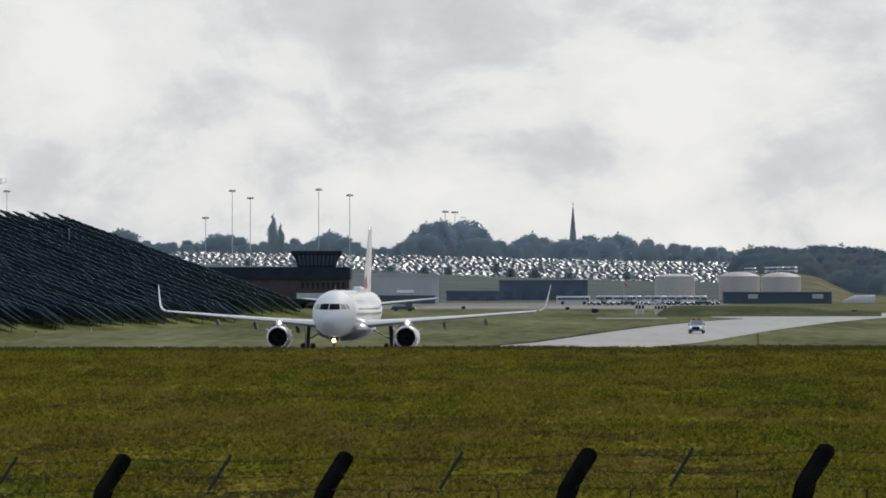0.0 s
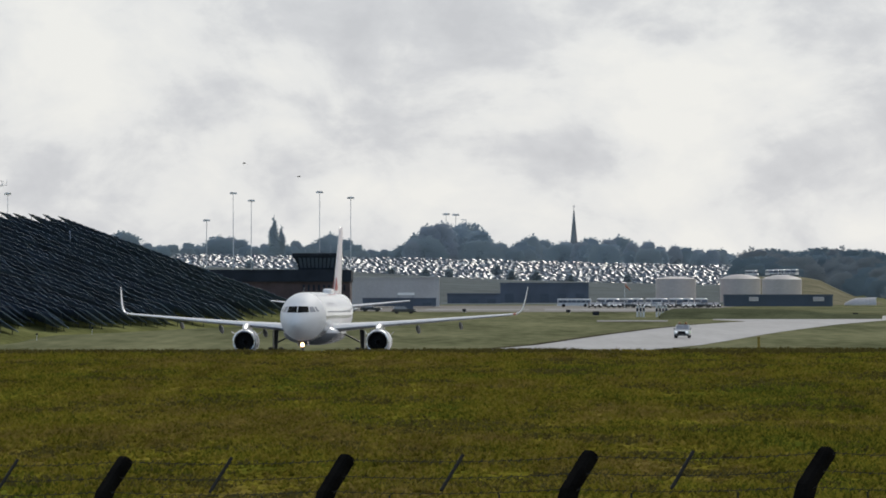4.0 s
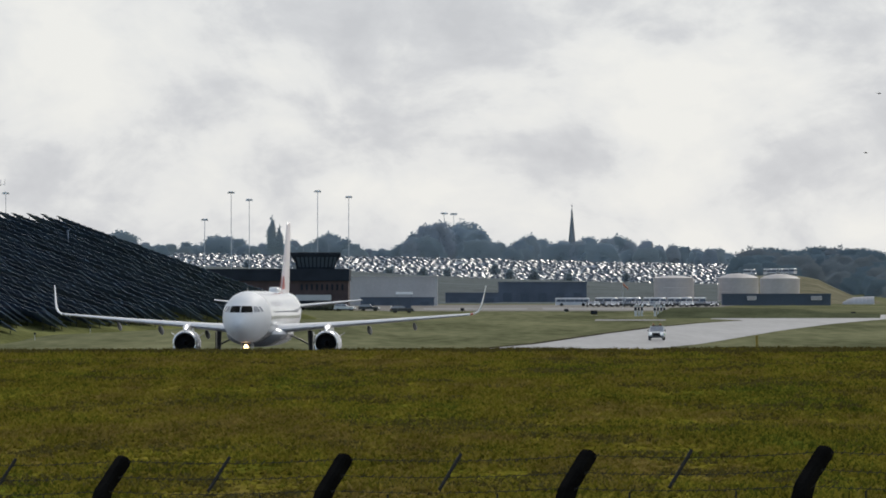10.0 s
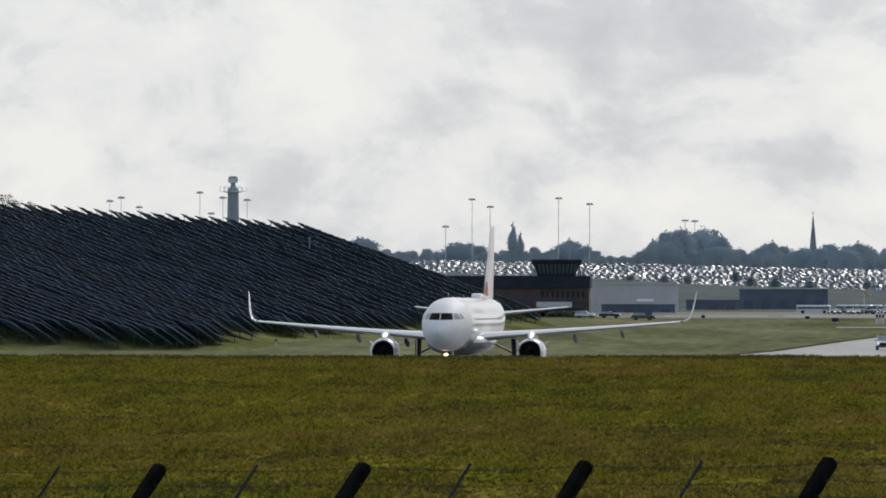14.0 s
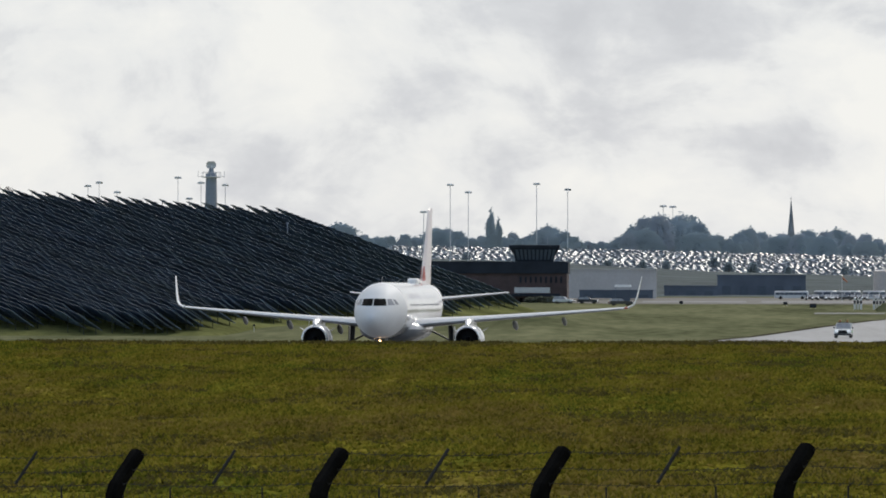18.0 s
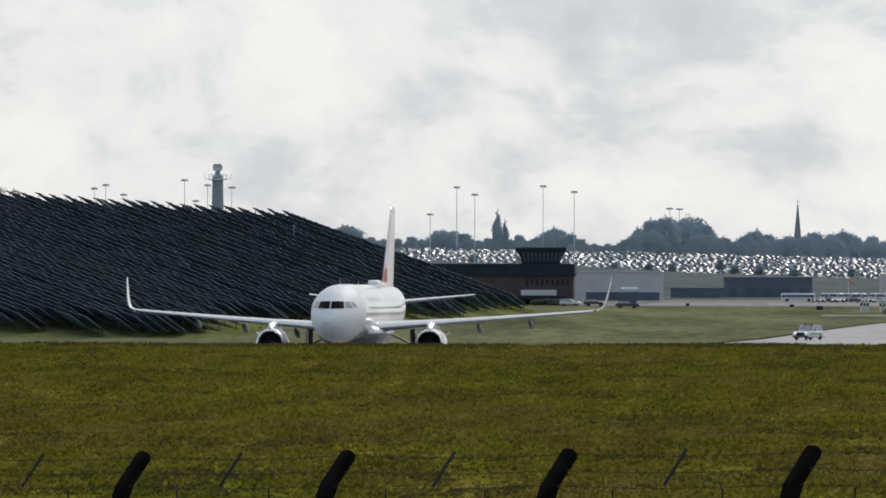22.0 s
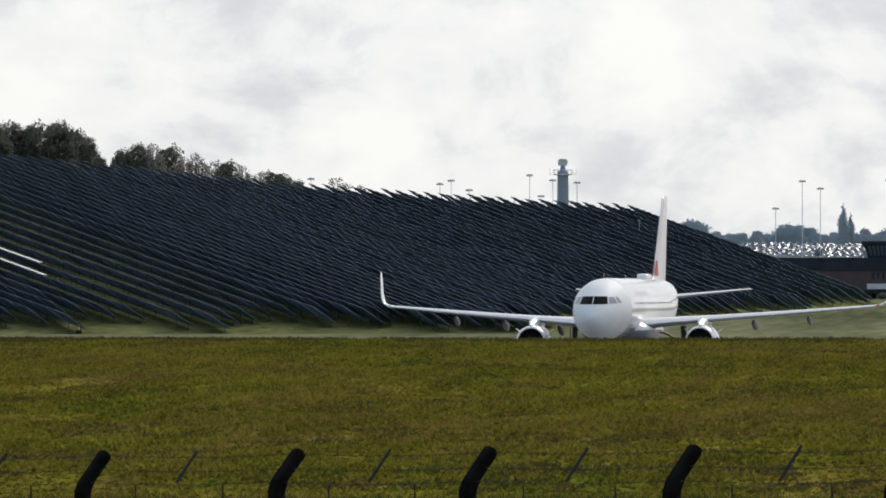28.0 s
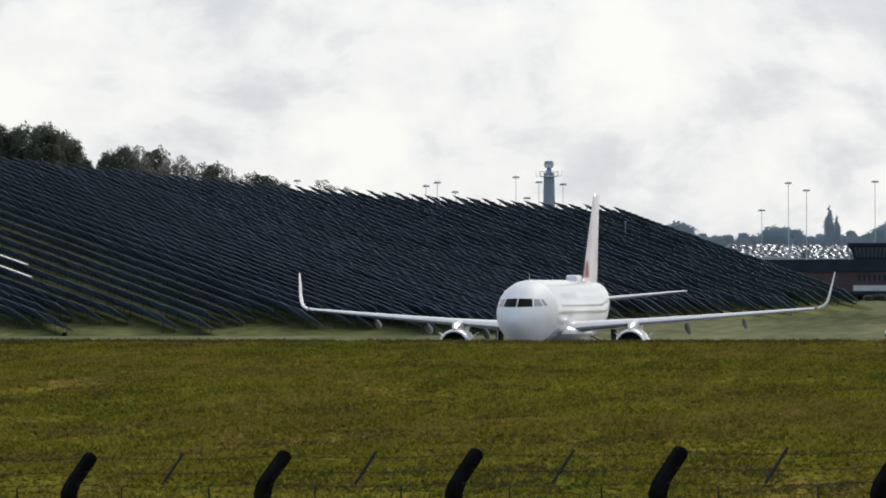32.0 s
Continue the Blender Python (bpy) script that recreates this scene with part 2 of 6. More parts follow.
M = dict(
    field=meadow("field_grass"),
    tuft=meadow("grass_tuft", 0.55, 0.35),
    tarmac=mat("wet_tarmac", (0.15, 0.15, 0.158), 0.40, var=0.35, scale=0.16, fine=1.1, spec=0.6, stretch=(1, 0.05, 1)),
    concrete=mat("concrete", (0.20, 0.198, 0.195), 0.8, var=0.2, scale=0.3, fine=3.0),
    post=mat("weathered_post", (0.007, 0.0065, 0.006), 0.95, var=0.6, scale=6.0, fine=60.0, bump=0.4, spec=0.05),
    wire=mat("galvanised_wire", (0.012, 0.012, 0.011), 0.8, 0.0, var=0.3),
    white=mat("aircraft_white", (0.80, 0.80, 0.81), 0.085, var=0.04, scale=0.5, fine=6.0, spec=0.6),
    nose=mat("radome_white", (0.80, 0.805, 0.82), 0.55, var=0.04, scale=0.5, fine=6.0, spec=0.15),
    # fittings grey, also painted under wings and tailplane as their shade
    grey=mat("grey_and_wing_shade", (0.105, 0.11, 0.12), 0.3, var=0.08, scale=0.8, fine=6.0),
    title=mat("faded_title", (0.69, 0.675, 0.72), 0.2, var=0.1),
    slat=mat("slat_sky_grey", (0.44, 0.475, 0.54), 0.30, 0.2, var=0.08, scale=0.8, fine=6.0),
    fairing=mat("fairing_grey", (0.13, 0.135, 0.145), 0.5, var=0.15),
    fin=mat("fin_paint", (0.78, 0.71, 0.71), 0.3, var=0.06, scale=0.6),
    red=mat("red_paint", (0.48, 0.13, 0.11), 0.4, var=0.15),
    glass=mat("dark_glass", (0.004, 0.005, 0.006), 0.2, var=0.2, spec=0.02),
    # glass whose pale base colour stands in for reflected sky
    sky_glass=mat("sky_glass", (0.32, 0.33, 0.36), 0.15, var=0.2, spec=0.3),
    lip=mat("polished_lip", (0.75, 0.75, 0.76), 0.18, 0.9, var=0.06),
    black=mat("black_void", (0.006, 0.006, 0.007), 0.7, var=0.3, spec=0.2),
    fan=mat("fan_blades", (0.012, 0.012, 0.013), 0.4, 0.7, var=0.3),
    tyre=mat("tyre_rubber", (0.018, 0.018, 0.018), 0.85, var=0.3),
    strut=mat("gear_steel", (0.10, 0.10, 0.105), 0.4, 0.5, var=0.2),
    taxi_light=mat("taxi_light", (1.0, 0.60, 0.28), 0.4, var=0.0, emit=9.0),
    nav_red=mat("nav_red", (0.5, 0.16, 0.12), 0.3, var=0.0, emit=0.05),
    soil=mat("mound_grass", (0.120, 0.130, 0.050), 1.0, var=0.35, scale=0.08, fine=0.8, tint=(0.150, 0.155, 0.062), spec=0.0),
    panel=mat("solar_cells", (0.018, 0.030, 0.058), 0.5, spec=0.15, var=0.5, scale=0.4, fine=4.0, random_ob=0.9),
    panel_back=mat("panel_backing", (0.125, 0.192, 0.305), 0.7, var=0.55, scale=0.3, fine=3.0, random_ob=0.6, spec=0.3),
    strip=mat("frame_strip", (0.165, 0.20, 0.22), 0.6, 0.0, var=0.4, scale=0.5, fine=5.0, random_ob=1.2),
    alu=mat("panel_frame", (0.085, 0.112, 0.14), 0.6, 0.0, var=0.35, scale=0.5, fine=5.0, random_ob=0.6),
    # pale metal for strips added over panels as painted glints
    glint_strip=mat("sky_glint", (0.62, 0.64, 0.67), 0.15, 0.8, var=0.1, scale=0.4, fine=4.0),
    leg=mat("panel_leg", (0.05, 0.055, 0.04), 0.6, 0.4, var=0.2),
    leaf=mat("leaves_near", (0.11, 0.122, 0.098), 0.85, var=0.45, scale=0.25, fine=2.0, tint=(0.15, 0.16, 0.125), spec=0.1, island=0.4, through_light=0.45),
    # far leaves: distance haze is put into these pale bluish colours
    leaf_far=mat("leaves_far_haze", (0.37, 0.44, 0.50), 1.0, var=0.10, scale=0.06, fine=0.6, tint=(0.37, 0.435, 0.49), spec=0.0, island=0.12, random_ob=0.25, through_light=0.12),
    leaf_pale=mat("leaves_pale_haze", (0.41, 0.46, 0.53), 0.9, var=0.12, scale=0.06, fine=0.6, spec=0.0, island=0.15, through_light=0.12),
    leaf_wood=mat("leaves_wood_haze", (0.235, 0.295, 0.335), 1.0, var=0.12, scale=0.06, fine=0.6, spec=0.0, island=0.12, random_ob=0.35, through_light=0.10),
    leaf_wood_pale=mat("leaves_wood_pale_haze", (0.30, 0.325, 0.345), 1.0, var=0.12, scale=0.06, fine=0.6, spec=0.0, island=0.12, random_ob=0.35, through_light=0.10),
    leaf_mid=mat("leaves_small_haze", (0.27, 0.33, 0.37), 1.0, var=0.15, scale=0.06, fine=0.6, spec=0.0, island=0.15, through_light=0.5),
    # thin leaves, greyed and lightened to paint in some haze
    leaf_bare=mat("leaves_thin_haze", (0.24, 0.225, 0.215), 0.9, var=0.4, scale=0.25, fine=2.0, spec=0.05, island=0.4, through_light=0.5),
    # far bark, lightened and blued with the same painted haze
    bark_far=mat("bark_haze", (0.26, 0.31, 0.36), 0.9, var=0.2),
    bark=mat("bark", (0.045, 0.04, 0.035), 0.9, var=0.4),
    mast=mat("mast_steel", (0.66, 0.67, 0.69), 0.5, 0.2, var=0.15),
    stone=mat("spire_stone", (0.21, 0.24, 0.28), 0.85, var=0.3, scale=0.3),
    brick=mat("red_brick", (0.082, 0.056, 0.057), 0.85, var=0.3, scale=0.4, fine=5.0),
    fascia=mat("dark_fascia", (0.024, 0.030, 0.042), 0.8, var=0.3, scale=0.3, spec=0.2),
    offwhite=mat("white_render", (0.58, 0.58, 0.57), 0.7, var=0.12),
    beige=mat("beige_cladding", (0.50, 0.48, 0.48), 0.7, var=0.1, scale=0.15, fine=1.5),
    kiosk_white=mat("kiosk_white", (0.88, 0.88, 0.87), 0.4, var=0.04),
    # door and cladding blues with haze mixed in; hazed windows use them too
    bay=mat("bay_blue_haze", (0.066, 0.088, 0.122), 0.6, var=0.15),
    blue_shed=mat("blue_cladding_haze", (0.085, 0.108, 0.150), 0.6, var=0.2, scale=0.2),
    tank=mat("tank_paint", (0.50, 0.46, 0.445), 0.6, var=0.1, scale=0.2, fine=1.2),
    tower=mat("radar_tower_clad", (0.25, 0.29, 0.35), 0.6, var=0.15),
    coach=mat("coach_white", (0.62, 0.63, 0.65), 0.35, var=0.08),
    car_white=mat("car_white", (0.66, 0.67, 0.67), 0.25, var=0.06, coat=0.5),
    car_dark=mat("car_dark", (0.03, 0.033, 0.04), 0.25, var=0.2, coat=0.5),
    yellow=mat("yellow_paint", (0.27, 0.19, 0.025), 0.6, var=0.25),
    green_paint=mat("green_stripe", (0.10, 0.32, 0.10), 0.4, var=0.15),
    amber=mat("amber_lens", (0.32, 0.12, 0.02), 0.3, var=0.1),
    lamp_lens=mat("headlamp", (0.9, 0.92, 0.95), 0.1, var=0.0, emit=0.6),
    feather=mat("feathers", (0.02, 0.02, 0.022), 0.8, var=0.3),
    orange=mat("orange_fabric", (0.42, 0.17, 0.10), 0.8, var=0.2),
    asphalt=mat("asphalt", (0.125, 0.135, 0.15), 0.85, var=0.25, scale=0.05, fine=0.5, spec=0.2),
    parked=mat("parked_paint", (0.50, 0.51, 0.53), 0.42, 0.0, var=0.55, scale=0.02, fine=0.05, tint=(0.82, 0.83, 0.85), island=1.8, coat=0.0),
)


# ---------------------------------------------------------------- mesh helpers
def mesh_from(name, verts, faces, material, smooth=False):
    me = bpy.data.meshes.new(name)
    me.from_pydata([tuple(map(float, v)) for v in verts], [], [tuple(map(int, f)) for f in faces])
    if isinstance(material, (list, tuple)):
        for m in material:
            me.materials.append(m)
    elif material:
        me.materials.append(material)
    if smooth:
        me.polygons.foreach_set("use_smooth", [True] * len(me.polygons))
    me.update()
    return me


def put(name, me, parent=None, label="", m=None):
    ob = new(name, me)
    if parent:
        ob.parent = parent
    if m is not None:
        ob.matrix_local = m
    if label:
        ob["label"] = label
    return ob


def thing(name, label, category, m=None, group="", kind=""):
    ob = new(name)
    ob.empty_display_size = 0.5
    if m is not None:
        ob.matrix_basis = m
    return tagged(ob, label, category, group, kind)


class Shape:
    """Collects boxes, rods and lofts into one mesh."""

    def __init__(self):
        self.v, self.f = [], []

    def raw(self, verts, faces):
        o = len(self.v)
        self.v += [tuple(v) for v in verts]
        self.f += [tuple(i + o for i in f) for f in faces]
        return self

    def box(self, x0, x1, y0, y1, z0, z1, taper=0.0, m=None):
        t = taper
        vs = [(x0, y0, z0), (x1, y0, z0), (x1, y1, z0), (x0, y1, z0), (x0 + t, y0 + t, z1), (x1 - t, y0 + t, z1), (x1 - t, y1 - t, z1), (x0 + t, y1 - t, z1)]
        if m is not None:
            vs = [tuple(m @ Vector(v)) for v in vs]
        return self.raw(vs, [(3, 2, 1, 0), (4, 5, 6, 7), (0, 1, 5, 4), (1, 2, 6, 5), (2, 3, 7, 6), (3, 0, 4, 7)])

    def bevel_box(self, x0, x1, y0, y1, z0, z1, b):
        """A box with its upright and upper edges chamfered."""
        ring = lambda i, z: [(x0 + i + b, y0 + i, z), (x1 - i - b, y0 + i, z), (x1 - i, y0 + i + b, z), (x1 - i, y1 - i - b, z), (x1 - i - b, y1 - i, z), (x0 + i + b, y1 - i, z), (x0 + i, y1 - i - b, z), (x0 + i, y0 + i + b, z)]
        return self.loft([ring(0, z0), ring(0, z1 - b), ring(b, z1)])

    def loft(self, rings, caps=True, closed=True):
        k = len(rings[0])
        vs = [p for r in rings for p in r]
        fs = []
        for i in range(len(rings) - 1):
            for j in range(k if closed else k - 1):
                a, b = i * k + j, i * k + (j + 1) % k
                fs.append((a, b, b + k, a + k))
        if caps:
            fs.append(tuple(range(k - 1, -1, -1)))
            fs.append(tuple((len(rings) - 1) * k + j for j in range(k)))
        return self.raw(vs, fs)

    def rod(self, a, b, r0, r1=None, k=8):
        a, b = Vector(a), Vector(b)
        r1 = r0 if r1 is None else r1
        d = (b - a).normalized()
        s = d.orthogonal().normalized()
        t = d.cross(s)
        ring = lambda c, r: [tuple(c + r * (math.cos(q) * s + math.sin(q) * t)) for q in (2 * math.pi * j / k for j in range(k))]
        return self.loft([ring(a, r0), ring(b, r1)])

    def turn(self, profile, k=20, m=None, caps=True):
        """Profile of (radius, height) turned about z."""
        rings = [[(r * math.cos(2 * math.pi * j / k), r * math.sin(2 * math.pi * j / k), z) for j in range(k)] for r, z in profile]
        if m is not None:
            rings = [[tuple(m @ Vector(p)) for p in r] for r in rings]
        return self.loft(rings, caps)

    def make(self, name, material, parent=None, label="", smooth=False, m=None):
        return put(name, self.mesh(name, material, smooth), parent, label, m)

    def mesh(self, name, material, smooth=False):
        me = mesh_from(name, self.v, self.f, material)
        bm = bmesh.new()
        bm.from_mesh(me)
        bmesh.ops.recalc_face_normals(bm, faces=bm.faces)
        bm.to_mesh(me)
        bm.free()
        if smooth:
            me.polygons.foreach_set("use_smooth", [True] * len(me.polygons))
            if smooth != "all":
                me.set_sharp_from_angle(angle=radians(38))
        return me


def spot(u, v, y):
    """The place at distance y that stands at bearing u and level v of the opening view."""
    return Vector(((u - 784) / F * y, y, EYE + (529 - v) / F * y))


def interp(x, pts):
    return float(np.interp(x, [p[0] for p in pts], [p[1] for p in pts]))


# ---------------------------------------------------------------- ground
PROFILE = [(-900, 3.4), (0, 3.6), (14, 3.3), (38, 1.5), (60, 1.4), (125, 1.45), (180, 1.95), (240, 2.52), (285, 2.92), (300, 2.97), (312, 2.92), (345, 1.9), (405, 0.0), (800, 0.0), (1500, 2.8), (2500, 4.2), (2700, 6.0), (2900, 12.3), (3000, 15.0), (3350, 26.5), (3800, 28.5), (4900, 30.0)]
SIDE = [(725, 0), (1000, 2.95), (1500, 3.2), (1600, 2.94)]
SIDE_W = [(-900, 0.05), (-300, 0.05), (15, 0.1), (60, 0.68), (200, 0.80), (440, 0.75), (556, 0.88), (720, 0.0)]


def ground_z(x, y):
    z = interp(y, PROFILE)
    if 725 < y < 1600:
        w = interp(784 + F * x / y, SIDE_W)
        z += w * (interp(y, SIDE) - z) if interp(y, SIDE) > z else 0
    if y > 2700:      # the far hillside falls away sideways
        z -= interp(y, ((2700, 0), (3000, 0.8), (3370, 1))) * interp(784 + F * x / y, ((300, -3), (700, 4), (1240, 17), (1500, 20))) * min(y, 3500) / F
    if 130 < y < 320:
        z += 0.11 * noise.noise((x * 0.03, y * 0.06, 0.3)) + 0.05 * noise.noise((x * 0.09, y * 0.2, 2.3))
    return z


def ground():
    xs = sorted(set([-4200, -2400, -1400, -900, -600, -400] + [float(a) for a in range(-220, 221, 4)] + [400, 600, 900, 1400, 2400, 4200]))
    ys = sorted(set([-900, -300, -60] + [float(a) for a in range(0, 60, 6)] + [float(a) for a in range(60, 440, 6)] + [float(a) for a in range(440, 1640, 12)] + [float(a) for a in range(1640, 4960, 60)]))
    vs = [(x, y, ground_z(x, y)) for y in ys for x in xs]
    k = len(xs)
    fs = [(j * k + i, j * k + i + 1, (j + 1) * k + i + 1, (j + 1) * k + i) for j in range(len(ys) - 1) for i in range(k - 1)]
    ob = put("ground", mesh_from("ground", vs, fs, M["field"], True))
    tagged(ob, "rough olive green airfield grass rising to a low crest", "ground", kind="structure")
    ob.data.materials.append(M["airfield"])       # beyond the crest: paler grass with distance haze put into its colour
    for p in ob.data.polygons:
        p.material_index = 1 if p.center.y > 330 else 0


# grass colour lifted and blued to include haze
M["airfield"] = mat("hazy_airfield_grass", (0.126, 0.138, 0.074), 1.0, var=0.32, scale=0.05, fine=0.5, tint=(0.166, 0.166, 0.094), spec=0.0, stretch=(1, 0.1, 1))
ground()


def drape(name, left, right, material, label, lift=0.05, steps=60, category="runway"):
    """A paved sheet between two edge lines given as (y, x), laid on the ground."""
    y0 = max(left[0][0], right[0][0])
    y1 = min(left[-1][0], right[-1][0])
    vs, fs = [], []
    for i in range(steps + 1):
        y = y0 + (y1 - y0) * i / steps
        a, b = interp(y, left), interp(y, right)
        for j in range(7):
            x = a + (b - a) * j / 6
            vs.append((x, y, ground_z(x, y) + lift))
    for i in range(steps):
        for j in range(6):
            q = i * 7 + j
            fs.append((q, q + 1, q + 8, q + 7))
    ob = put(name, mesh_from(name, vs, fs, material, True))
    tagged(ob, label, category, kind="structure")
    return ob


drape("runway", [(400, -54), (430, -48), (640, -18), (725, 4.5), (940, 23.0), (1040, 32.4), (1130, 42.6), (1170, 48.5), (1198, 53.5), (1212, 53.0), (1240, 49), (1360, 55.0)],
      [(400, -14), (520, -1), (631, 11.4), (752, 25.4), (844, 34.9), (984, 48.9), (1127, 65.4), (1230, 80.4), (1290, 130), (1360, 210)], M["tarmac"], "pale wet tarmac runway curving into the taxiway", steps=110)


M["edge"] = mat("runway_edge_soil", (0.050, 0.042, 0.030), 1.0, var=0.5, scale=0.5, fine=4.0, spec=0.0)
RUNWAY_EDGE = [(640, -18), (725, 4.5), (940, 23.0), (1040, 32.4), (1130, 42.6), (1170, 48.5), (1196, 53.0)]
drape("runway_edge", [(y, x - 0.8) for y, x in RUNWAY_EDGE], [(y, x + 0.1) for y, x in RUNWAY_EDGE], M["edge"], "dark soil lip along the runway edge", lift=0.10, steps=80, category="verge")


# ---------------------------------------------------------------- solar mound
BASE_Y = [(-2400, 800), (-919, 800), (-300, 800), (15, 800), (60, 838), (200, 860), (440, 930), (556, 990)]
BASE_V = [(-2400, 606), (-919, 606), (-300, 605), (15, 602), (60, 590), (200, 584), (440, 574), (556, 560)]
RIDGE_Y = [(-2400, 1000), (-1500, 1020), (-1020, 1030), (-473, 1040), (-10, 1060), (140, 1070), (330, 1045), (450, 1020), (556, 1001)]
RIDGE_V = [(-2400, 231), (-1500, 268), (-1020, 306), (-473, 362), (-250, 379), (-10, 394), (137, 404), (205, 428), (264, 449), (322, 471), (374, 492), (440, 513), (498, 532), (556, 555)]


ROW_DROP = 0.366          # fall of a row against its run, as seen from the opening view


def row_ends(u0):
    """Ridge end and foot of the panel row that starts at bearing u0 on the ridge."""
    top_v = interp(u0, RIDGE_V)
    run = 0.0
    for _ in range(12):
        run = (interp(min(u0 + run, 556), BASE_V) - top_v) / ROW_DROP
    u1 = min(u0 + run, 556)
    return spot(u0, top_v, interp(u0, RIDGE_Y)), spot(u1, interp(u1, BASE_V), interp(u1, BASE_Y)), u1


def mound_point(u0, s):
    """s runs down a row from the ridge (0) to the foot (1)."""
    top, foot, _ = row_ends(u0)
    return top.lerp(foot, s)


def mound():
    us = [-2600 + 60 * i for i in range(60)]
    us = [u for u in us if u < 137] + [137]
    ss = [i / 12 for i in range(13)]
    vs, fs = [], []
    for u in us:
        top = mound_point(u, 0)
        vs.append(Vector((top.x - 30, top.y + 230, ground_z(top.x - 30, top.y + 230) - 1)))
        vs.append(top + Vector((-6, 60, -2.0)))
        vs += [mound_point(u, s) for s in ss]
        vs.append(mound_point(u, 1) + Vector((3, -12, -2.5)))
    k = len(ss) + 3
    for i in range(len(us) - 1):
        for j in range(k - 1):
            a = i * k + j
            fs.append((a, a + 1, a + k + 1, a + k))
    # far flank beyond the last row
    o = len(vs)
    last = (len(us) - 1) * k
    for j in range(k):
        q = vs[last + j]
        vs.append(Vector((q.x + 4, q.y + 90, q.z - max(0.0, (q.z - 1.0)) * 0.9 - 0.3)))
    for j in range(k - 1):
        fs.append((last + j, last + j + 1, o + j + 1, o + j))
    ob = put("mound", mesh_from("mound", vs, fs, M["soil"], True))
    tagged(ob, "long grassed earth mound under rows of solar panels", "hill", kind="structure")


mound()
TABLES = 36


def table_mesh():
    """One tilted panel table of unit length along y; low edge at x = 0, high edge at x = -2.7."""
    sh = Shape()
    hi, lo, t = 2.35, 0.50, 0.05
    sh.raw([(-2.7, 0, hi), (0, 0, lo), (0, 1, lo), (-2.7, 1, hi), (-2.7, 0, hi - t), (0, 0, lo - t), (0, 1, lo - t), (-2.7, 1, hi - t)],
           [(0, 1, 2, 3), (7, 6, 5, 4), (0, 4, 5, 1), (1, 5, 6, 2), (2, 6, 7, 3), (3, 7, 4, 0)])
    # pale rail along the high edge and frame strip across the end of the table
    sh.box(-2.73, -2.69, 0, 1, hi - 0.05, hi + 0.015)
    g = 0.008
    sh.raw([(-2.78, 0, hi + 0.02), (0.02, 0, lo + 0.015), (0.02, g, lo + 0.015), (-2.78, g, hi + 0.02), (-2.78, 0, hi - t - 0.05), (0.02, 0, lo - t - 0.05), (0.02, g, lo - t - 0.05), (-2.78, g, hi - t - 0.05)],
           [(0, 1, 2, 3), (7, 6, 5, 4), (0, 4, 5, 1), (1, 5, 6, 2), (2, 6, 7, 3), (3, 7, 4, 0)])
    me = sh.mesh("panel_table", [M["panel"], M["panel_back"], M["alu"], M["strip"]])
    for i, p in enumerate(me.polygons):
        n = p.normal
        p.material_index = 3 if i >= 12 else 2 if i >= 6 else 0 if n.z > 0.4 else 1 if n.z < -0.4 or abs(n.y) > 0.5 or p.center.x > -1 else 2
    return me


def solar_rows():
    me = table_mesh()
    flat = Shape().box(-2.75, -2.25, 0, 1, 2.42, 2.47).mesh("panel_table", M["glint_strip"])
    leg_hi = Shape().box(-2.08, -2.0, -0.04, 0.04, -0.8, 1.85).mesh("panel_leg", M["leg"])
    leg_lo = Shape().box(-0.58, -0.5, -0.04, 0.04, -0.8, 0.82).mesh("panel_leg", M["leg"])
    rng = random.Random(21)
    u0 = -2150.0
    while u0 < 138:
        top, foot, u1 = row_ends(u0)
        foot = foot + (top - foot) * rng.uniform(0.0, 0.06)
        row = thing("solar_panel_row", "long row of dark tilted solar panels on a grassed slope", "solar panels", group="solar panel rows on the mound")
        row.location = foot
        d = (foot - top) / TABLES
        side = Vector((d.y, -d.x, 0)).normalized()
        if side.x < 0:
            side = -side
        along = d.normalized()
        if side.cross(along).z < 0:
            along = -along
        legm = Matrix((side, Vector((-side.y, side.x, 0)), Vector((0, 0, 1)))).transposed().to_4x4()
        sag = rng.uniform(-0.08, 0.08)
        wide, tall = (1.0, 1.0) if u0 > -1260 or u0 < -1700 else (0.96, 0.93)
        for i in range(TABLES):
            a = top + d * i
            u = 784 + F * a.x / a.y
            jit = (rng.uniform(-0.08, 0.08) + sag) * (1.0 if u0 > -900 else 0.3)
            # tables step down more with bearing, shaped to fit the camera's view
            step_z = Vector((0, 0, interp(u0, ((-1200, 0.0), (-500, 0.10), (137, 0.15)))))
            run = d + step_z
            lie = run.normalized() * (1 if along.dot(d) > 0 else -1)
            rot = Matrix((side, lie, side.cross(lie))).transposed().to_4x4()
            rot = Matrix.Translation(a - step_z * 0.5 - foot + Vector((0, 0, jit))) @ rot @ Matrix.Diagonal((wide, run.length * (rng.uniform(0.88, 0.95) if u0 > -900 else 0.98), tall, 1))
            # bearings of the camera's view where extra strips imitate a sky glint
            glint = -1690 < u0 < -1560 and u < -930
            if along.dot(d) < 0:
                rot = Matrix.Translation(run) @ rot
            put("panel", me, row, m=rot)
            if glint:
                put("bright_panel", flat, row, "added bright strip standing in for a sky glint", rot)
            if i in (0, TABLES - 2, TABLES - 1) or (-1700 < u0 < -1260 and u > -1250):
                for lm in (leg_hi, leg_lo):
                    put("leg", lm, row, m=Matrix.Translation(a + d * (0.06 if i < TABLES - 1 else 0.9) - foot) @ legm)
        u0 += interp(u0, ((-1760, 40), (-1660, 60), (-1320, 52), (-1230, 34), (-1110, 25.5))) + rng.uniform(-2, 2)


